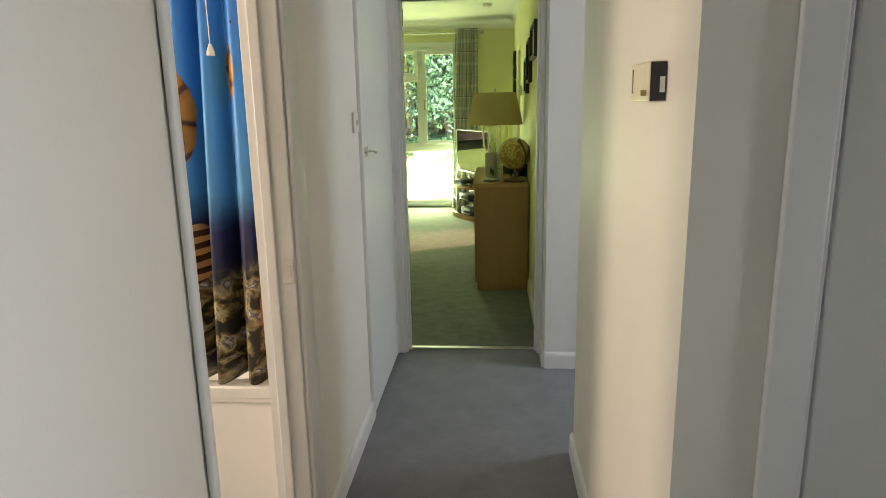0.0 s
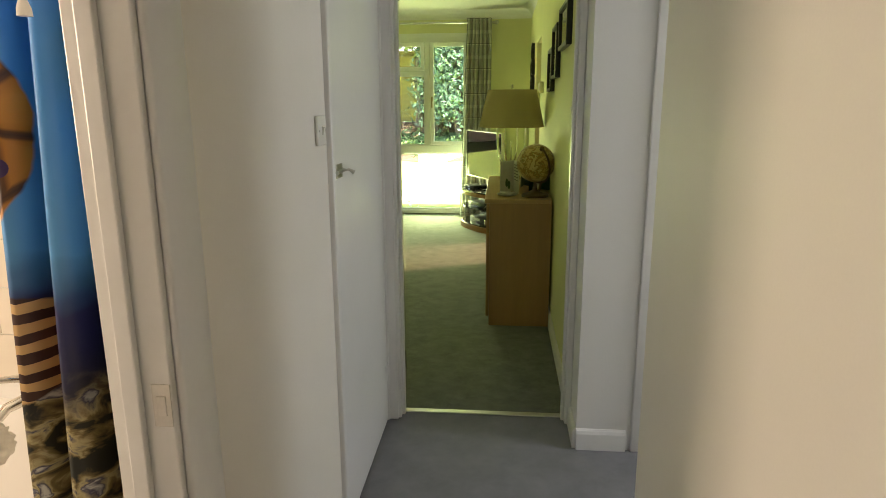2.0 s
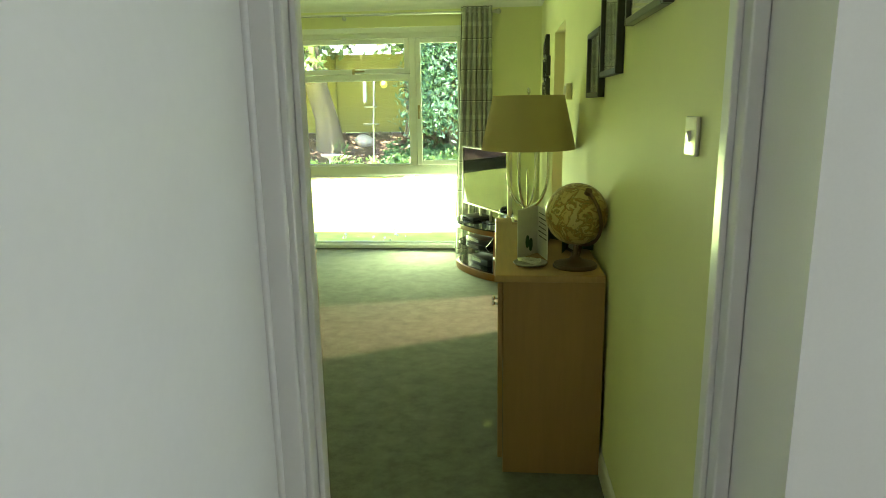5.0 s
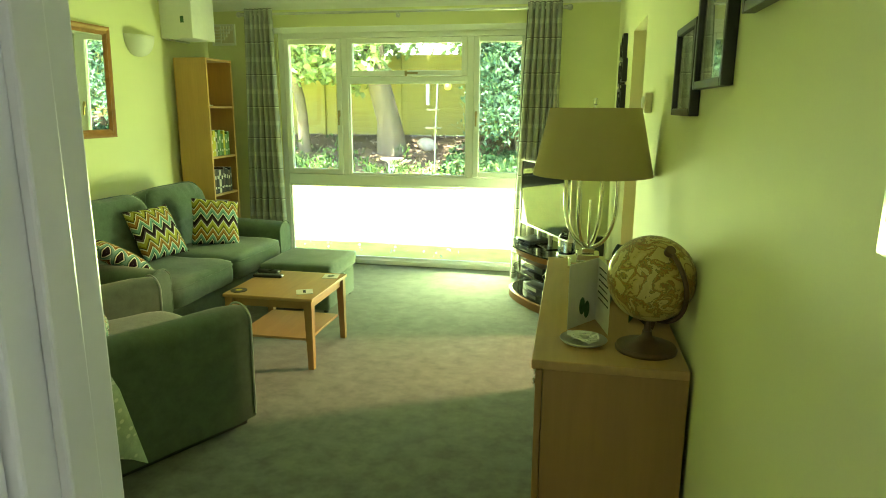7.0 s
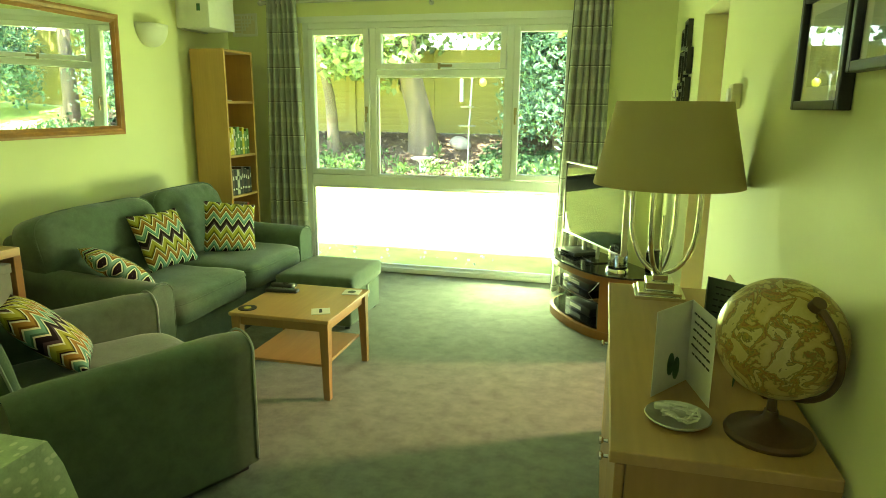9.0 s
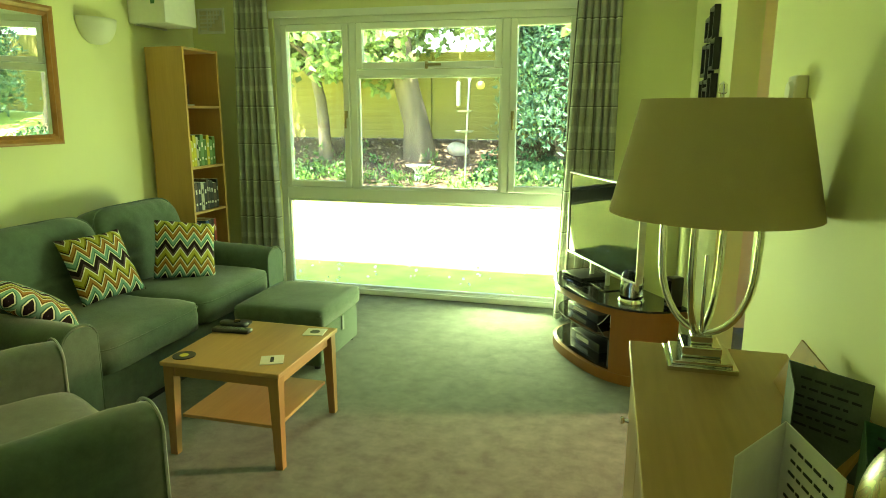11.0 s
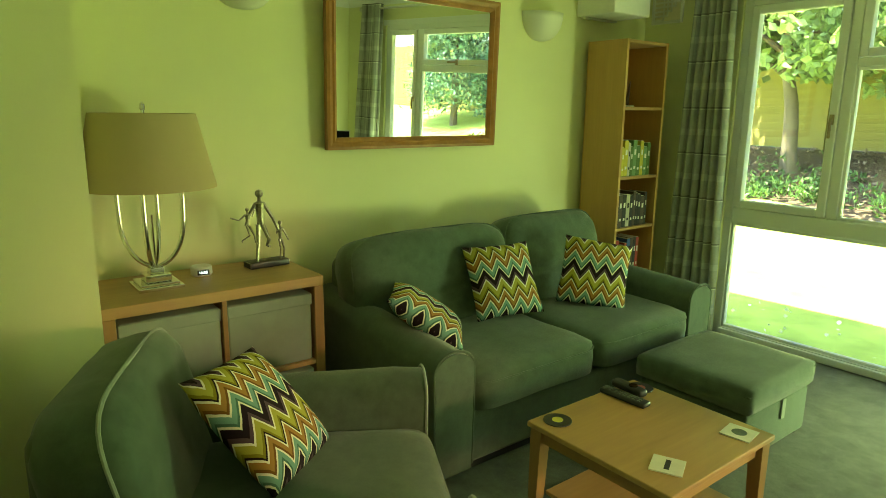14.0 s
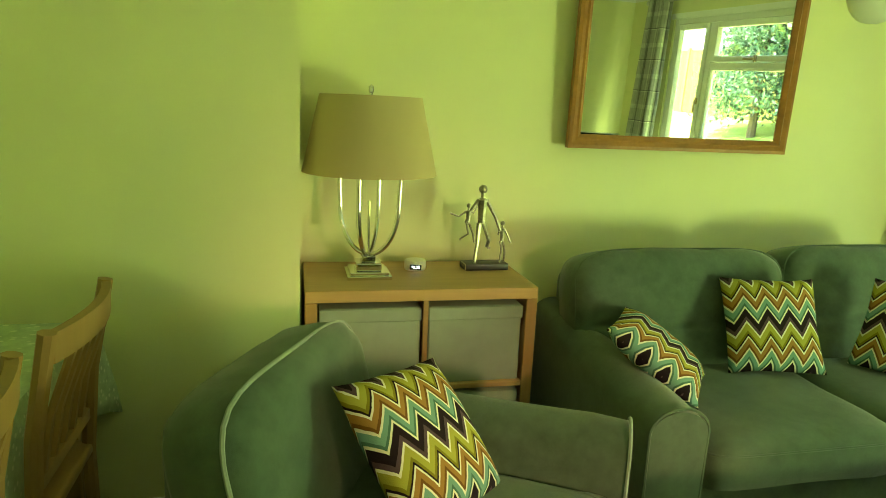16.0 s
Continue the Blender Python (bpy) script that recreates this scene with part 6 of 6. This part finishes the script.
for r in range(11):
    shift = (0.07, 0.0, 0.1025)[r % 3]
    for c in range(-5, 4):
        x0 = -0.906 + c * 0.205 + shift
        if x0 + 0.205 > -0.172:
            continue
        ob = new("tile", tm_black if r % 3 == 1 and (c + r // 3) % 3 == 0 else tm)
        ob.parent = wt
        ob.location = (x0, -1.0875, 0.615 + r * 0.1545)

# ---- garden ----
FENCE = mat("weathered_fence_board", (0.31, 0.265, 0.075), 0.85, scale=4, vary=0.3, bump=0.4, fine=40, stretch=(0.1, 1, 1))
BARK = mat("pale_bark", (0.15, 0.115, 0.075), 0.9, scale=9, vary=0.35, bump=0.8, fine=40, stretch=(1, 1, 0.3))


def leaf_mat(name, color, vary=0.45):
    """Leaves that each take a slightly different green and let some light through."""
    m = bpy.data.materials.new(name)
    m.use_nodes = True
    nt = m.node_tree
    b = nt.nodes["Principled BSDF"]
    geo = nt.nodes.new("ShaderNodeNewGeometry")
    r = nt.nodes.new("ShaderNodeValToRGB")
    r.color_ramp.elements[0].color = (*[c * (1 - vary) for c in color], 1)
    r.color_ramp.elements[1].color = (*[min(c * (1 + vary), 1) for c in color], 1)
    nt.links.new(geo.outputs["Random Per Island"], r.inputs[0])
    nt.links.new(r.outputs[0], b.inputs["Base Color"])
    b.inputs["Roughness"].default_value = 0.5
    tr = nt.nodes.new("ShaderNodeBsdfTranslucent")
    nt.links.new(r.outputs[0], tr.inputs[0])
    mx = nt.nodes.new("ShaderNodeMixShader")
    mx.inputs[0].default_value = 0.35
    nt.links.new(b.outputs[0], mx.inputs[1]), nt.links.new(tr.outputs[0], mx.inputs[2])
    nt.links.new(mx.outputs[0], nt.nodes["Material Output"].inputs[0])
    return m


LEAF_BROAD = leaf_mat("broad_tree_leaf", (0.26, 0.34, 0.13))
LEAF_CONIFER = leaf_mat("blue_green_conifer_spray", (0.13, 0.23, 0.14), 0.6)
LEAF_IVY = leaf_mat("dark_ivy_leaf", (0.05, 0.11, 0.04))
LEAF_PLANT = leaf_mat("bedding_leaf", (0.13, 0.22, 0.06))
PETAL = mat("white_petal", (0.75, 0.75, 0.68), 0.7, vary=0.1, bump=0)


def leaves(name, points, size, material, parent=None, aspect=0.6, droop=0.0, seed=0):
    """Many small folded leaf blades at points, as one mesh."""
    r2 = np.random.RandomState(seed)
    n = len(points)
    P = np.array(points)
    d = r2.normal(size=(n, 3))
    d[:, 2] -= droop
    d /= np.linalg.norm(d, axis=1)[:, None]
    s = np.cross(d, r2.normal(size=(n, 3)))
    s /= np.linalg.norm(s, axis=1)[:, None]
    k = size * r2.uniform(0.6, 1.3, (n, 1))
    up = np.cross(d, s)
    v = np.stack([P, P + d * k * 0.5 + s * k * aspect * 0.5 + up * k * 0.08, P + d * k, P + d * k * 0.5 - s * k * aspect * 0.5 + up * k * 0.08], 1).reshape(-1, 3)
    f = [(4 * i, 4 * i + 1, 4 * i + 2, 4 * i + 3) for i in range(n)]
    me = bpy.data.meshes.new(name)
    me.from_pydata(v.tolist(), [], f)
    me.materials.append(material)
    ob = new(name, me)
    ob.parent = parent
    return ob


def clumps(r2, centers, radius, per):
    pts = []
    for c in centers:
        q = r2.normal(size=(per, 3))
        q /= np.linalg.norm(q, axis=1)[:, None]
        q *= (r2.uniform(0.45, 1.0, (per, 1)) ** 0.5) * radius * r2.uniform(0.6, 1.25)
        q[:, 2] *= 0.7
        pts.append(q + np.array(c))
    return np.concatenate(pts)


def broad_tree(base, top, r0, spread, lab, seed, n_limbs, clump_n, size, low):
    """A trunk with limbs and a crown of leaf clumps."""
    e = thing("tree", pose(*base), lab, "tree")
    r2 = np.random.RandomState(seed)
    t = Vector(top) - Vector(base)
    pts = [t * (k / 8) + Vector((0.05 * math.sin(k * 1.3 + seed), 0.04 * math.cos(k * 1.7), 0)) * (k > 0) for k in range(9)]
    part("trunk", wobble(tube(bmesh.new(), [Vector((0, 0, -0.15))] + pts[1:], [r0 * 1.3] + [r0 * (1 - 0.07 * k) for k in range(1, 9)], 14), 0.02, 3, seed), BARK, e, "leaning pale-barked trunk", True)
    tips = []
    for k in range(n_limbs):
        a = 2 * math.pi * k / n_limbs + r2.uniform(-0.3, 0.3)
        s = pts[4 + k % 4]
        mid = s + Vector((math.cos(a), math.sin(a), r2.uniform(0.2, 0.9))) * spread * 0.5
        tip = s + Vector((math.cos(a), math.sin(a) * 0.8, r2.uniform(-0.1, 0.9))) * spread
        part("limb", tube(bmesh.new(), [s, (s + mid) / 2 + Vector((0, 0, 0.1)), mid, tip], [r0 * 0.4, r0 * 0.32, r0 * 0.22, r0 * 0.06], 7), BARK, e, smooth=True)
        tips += [mid, tip, (mid + tip) / 2]
    centers = []
    for k in range(clump_n):
        c = tips[k % len(tips)] + Vector(r2.normal(size=3)) * spread * 0.28
        if c.z > low:
            centers.append(tuple(c))
    leaves("crown", clumps(r2, centers, 0.42, 55), size, LEAF_BROAD, e, 0.7, 0.4, seed)
    return e


broad_tree((-3.19, 12.5, land(-3.19, 12.5)), (-4.05, 12.6, 5.6), 0.26, 3.1, "leaning broadleaf tree with a pale trunk behind the flower bed", 1, 12, 360, 0.16, 1.75)
broad_tree((-5.0, 12.3, land(-5.0, 12.3)), (-5.3, 12.2, 3.6), 0.13, 1.5, "multi-stemmed shrub tree with large pale leaves", 5, 9, 90, 0.17, 0.9)
broad_tree((-8.0, 12.6, land(-8, 12.6)), (-8.3, 12.8, 5.0), 0.2, 2.6, "broadleaf tree at the garden edge", 8, 8, 130, 0.17, 0.8)
broad_tree((4.4, 12.6, land(4.4, 12.6)), (4.6, 12.7, 5.2), 0.17, 2.2, "slim broadleaf tree by the fence", 9, 8, 100, 0.16, 1.6)
broad_tree((-1.6, 13.3, land(-1.6, 13.3)), (-1.5, 13.3, 5.4), 0.10, 2.0, "slender broadleaf sapling before the fence", 14, 9, 120, 0.15, 1.7)


def conifer(x, y, h, w, seed):
    """A dense feathery conifer: stem, tilted boughs and flat sprays in tiers."""
    z = land(x, y)
    e = thing("conifer", pose(x, y, z), "dense blue-green feathery conifer of the boundary hedge", "conifer", "conifer hedge")
    r2 = np.random.RandomState(seed)
    part("trunk", cyl(bmesh.new(), (0, 0, -0.1), (0, 0, h * 0.95), 0.10, 0.02, 8), BARK, e)
    pts, nb = [], 190
    for k in range(nb):
        f = (k + 0.5) / nb
        a = k * 2.39996
        r = w * (1 - f) ** 0.55 * r2.uniform(0.75, 1.12)
        base = np.array((0, 0, h * (0.06 + 0.9 * f)))
        tip = np.array((math.cos(a) * r, math.sin(a) * r, base[2] + 0.25 * r))
        n = 80
        u = r2.uniform(0.35, 1.0, (n, 1)) ** 0.6
        q = base + (tip - base) * u + r2.normal(size=(n, 3)) * np.array((0.10, 0.10, 0.13)) * (0.5 + u)
        pts.append(q)
    leaves("foliage", np.concatenate(pts), 0.13, LEAF_CONIFER, e, 0.42, -0.6, seed)


for k, (x, y, h, w) in enumerate(((-0.55, 12.2, 5.2, 1.05), (0.9, 11.9, 5.6, 1.15), (2.4, 12.3, 5.2, 1.2), (-0.1, 13.2, 6.0, 1.1), (6.4, 12.4, 5.0, 1.2))):
    conifer(x, y, h, w, 30 + k)

fen = thing("fence", pose(0, 0, 0), "weathered lap-board garden fence with posts", "fence")
for k in range(16):
    x = -14.4 + k * 1.83
    z = land(x, 14.0)
    part("post", boxm((x - 0.05, 13.95, z - 0.1), (x + 0.05, 14.05, z + 1.85), 0.006), FENCE, fen)
lap = bmesh.new()
box(lap, (0, 0, 0), (1.73, 0.014, 0.16))
bmesh.ops.rotate(lap, verts=lap.verts[:], cent=(0, 0, 0), matrix=Matrix.Rotation(radians(6), 3, "X"))
lm = bpy.data.meshes.new("board")
lap.to_mesh(lm)
lap.free()
lm.materials.append(FENCE)
for k in range(15):
    x = -14.35 + k * 1.83
    for j in range(12):
        ob = new("board", lm)
        ob.parent = fen
        ob.location = (x, 14.0, land(x, 14.0) + 0.03 + j * 0.145)

r2 = np.random.RandomState(3)
ivy = [(x, y, land(x, y) + abs(r2.normal()) * 0.10 + 0.02) for x, y in zip(r2.uniform(-1.9, 4.5, 5200), 10.9 + 1.6 * r2.beta(1.2, 2, 5200))]
tagged(leaves("ground_ivy", ivy, 0.085, LEAF_IVY, None, 0.9, -0.5, 4), "glossy dark ivy covering the bank", "ivy", kind="stuff")
pl = []
for k in range(90):
    x, y = r2.uniform(-7.5, 1.0), 10.62 + abs(r2.normal()) * 0.55
    y += 0.25 * math.sin(x * 0.9)
    h = r2.uniform(0.10, 0.36)
    for j in range(34):
        pl.append((x + r2.normal() * 0.09, y + r2.normal() * 0.07, land(x, y) + r2.uniform(0, h)))
tagged(leaves("bedding_plants", pl, 0.095, LEAF_PLANT, None, 0.4, -1.0, 6), "low green bedding plants along the bed edge", "plants", kind="stuff")
lit = [(x, y, land(x, y) + 0.02) for x, y in zip(r2.uniform(-9, 4, 2600), r2.uniform(10.9, 13.9, 2600))]
tagged(leaves("leaf_litter", lit, 0.07, mat("dry_leaf", (0.24, 0.18, 0.12), 0.9, vary=0.4, bump=0), None, 0.6, 0, 7), "dry fallen leaves on the soil", "leaf litter", kind="stuff")
ds = [(x, y, land(x, y) + 0.035) for x, y in zip(r2.uniform(-3, 1.0, 60), r2.uniform(6.2, 7.3, 60))]
tagged(leaves("lawn_daisies", ds, 0.035, PETAL, None, 1.0, 0, 8), "white daisies and petals scattered in the lawn", "daisies", kind="stuff")

GP = (-1.99, 11.0, land(-1.99, 11.0))
fd = thing("bird_feeder_station", pose(*GP), "pale metal bird feeder pole with hooks and trays", "bird feeder")
part("pole", tube(bmesh.new(), [(0, 0, -0.1), (0.02, 0, 0.9), (0.06, 0, 1.72)], 0.017, 8), ZINC, fd, smooth=True)
for s in (-1, 1):
    part("hook", tube(bmesh.new(), [(0.06, 0, 1.62), (0.06 + s * 0.05, 0, 1.76), (0.06 + s * 0.14, 0, 1.76), (0.06 + s * 0.18, 0, 1.68)], 0.008, 6), ZINC, fd, smooth=True)
for z, w in ((1.18, 0.13), (0.86, 0.16)):
    part("tray", lathe(bmesh.new(), [(w * 0.8, z), (w, z + 0.03), (w * 0.97, z + 0.03), (w * 0.75, z + 0.008)], 20, (0.03 - 0.05, 0, 0)), ZINC, fd, smooth=True)
bm = lathe(bmesh.new(), [(0.035, 1.28), (0.035, 1.64), (0.0, 1.67)], 14, (-0.12, 0, 0))
part("seed_tube", bm, ZINC, fd, "clear seed tube", True)
bm = bmesh.new()
bmesh.ops.create_uvsphere(bm, u_segments=14, v_segments=10, radius=0.065, matrix=Matrix.Translation((0.24, 0, 1.6)))
part("fat_ball_holder", bm, YEL, fd, "amber feeder ball", "all")
BP = (-2.86, 11.25, land(-2.86, 11.25))
bb = thing("bird_bath", pose(*BP), "low pale stone bird bath", "bird bath")
part("pedestal", lathe(bmesh.new(), [(0.10, -0.05), (0.07, 0.06), (0.06, 0.14), (0.10, 0.20)], 18), PAPER, bb, smooth=True)
part("dish", lathe(bmesh.new(), [(0.08, 0.19), (0.20, 0.23), (0.22, 0.26), (0.20, 0.26), (0.0, 0.225)], 26), PAPER, bb, smooth=True)
RP = (-2.5, 12.7, land(-2.5, 12.7))
bm = bmesh.new()
bmesh.ops.create_icosphere(bm, subdivisions=3, radius=0.2)
for v in bm.verts:
    v.co = Vector((v.co.x * 1.1, v.co.y, v.co.z * 0.75)) * (1 + 0.3 * noise.noise(v.co * 5))
tagged(part("stone", bm, mat("pale_garden_stone", (0.42, 0.36, 0.28), 0.9, scale=9, vary=0.25, bump=0.5), smooth="all", at=pose(RP[0], RP[1], RP[2] + 0.08)), "pale rounded stone lying in the bed", "stone")
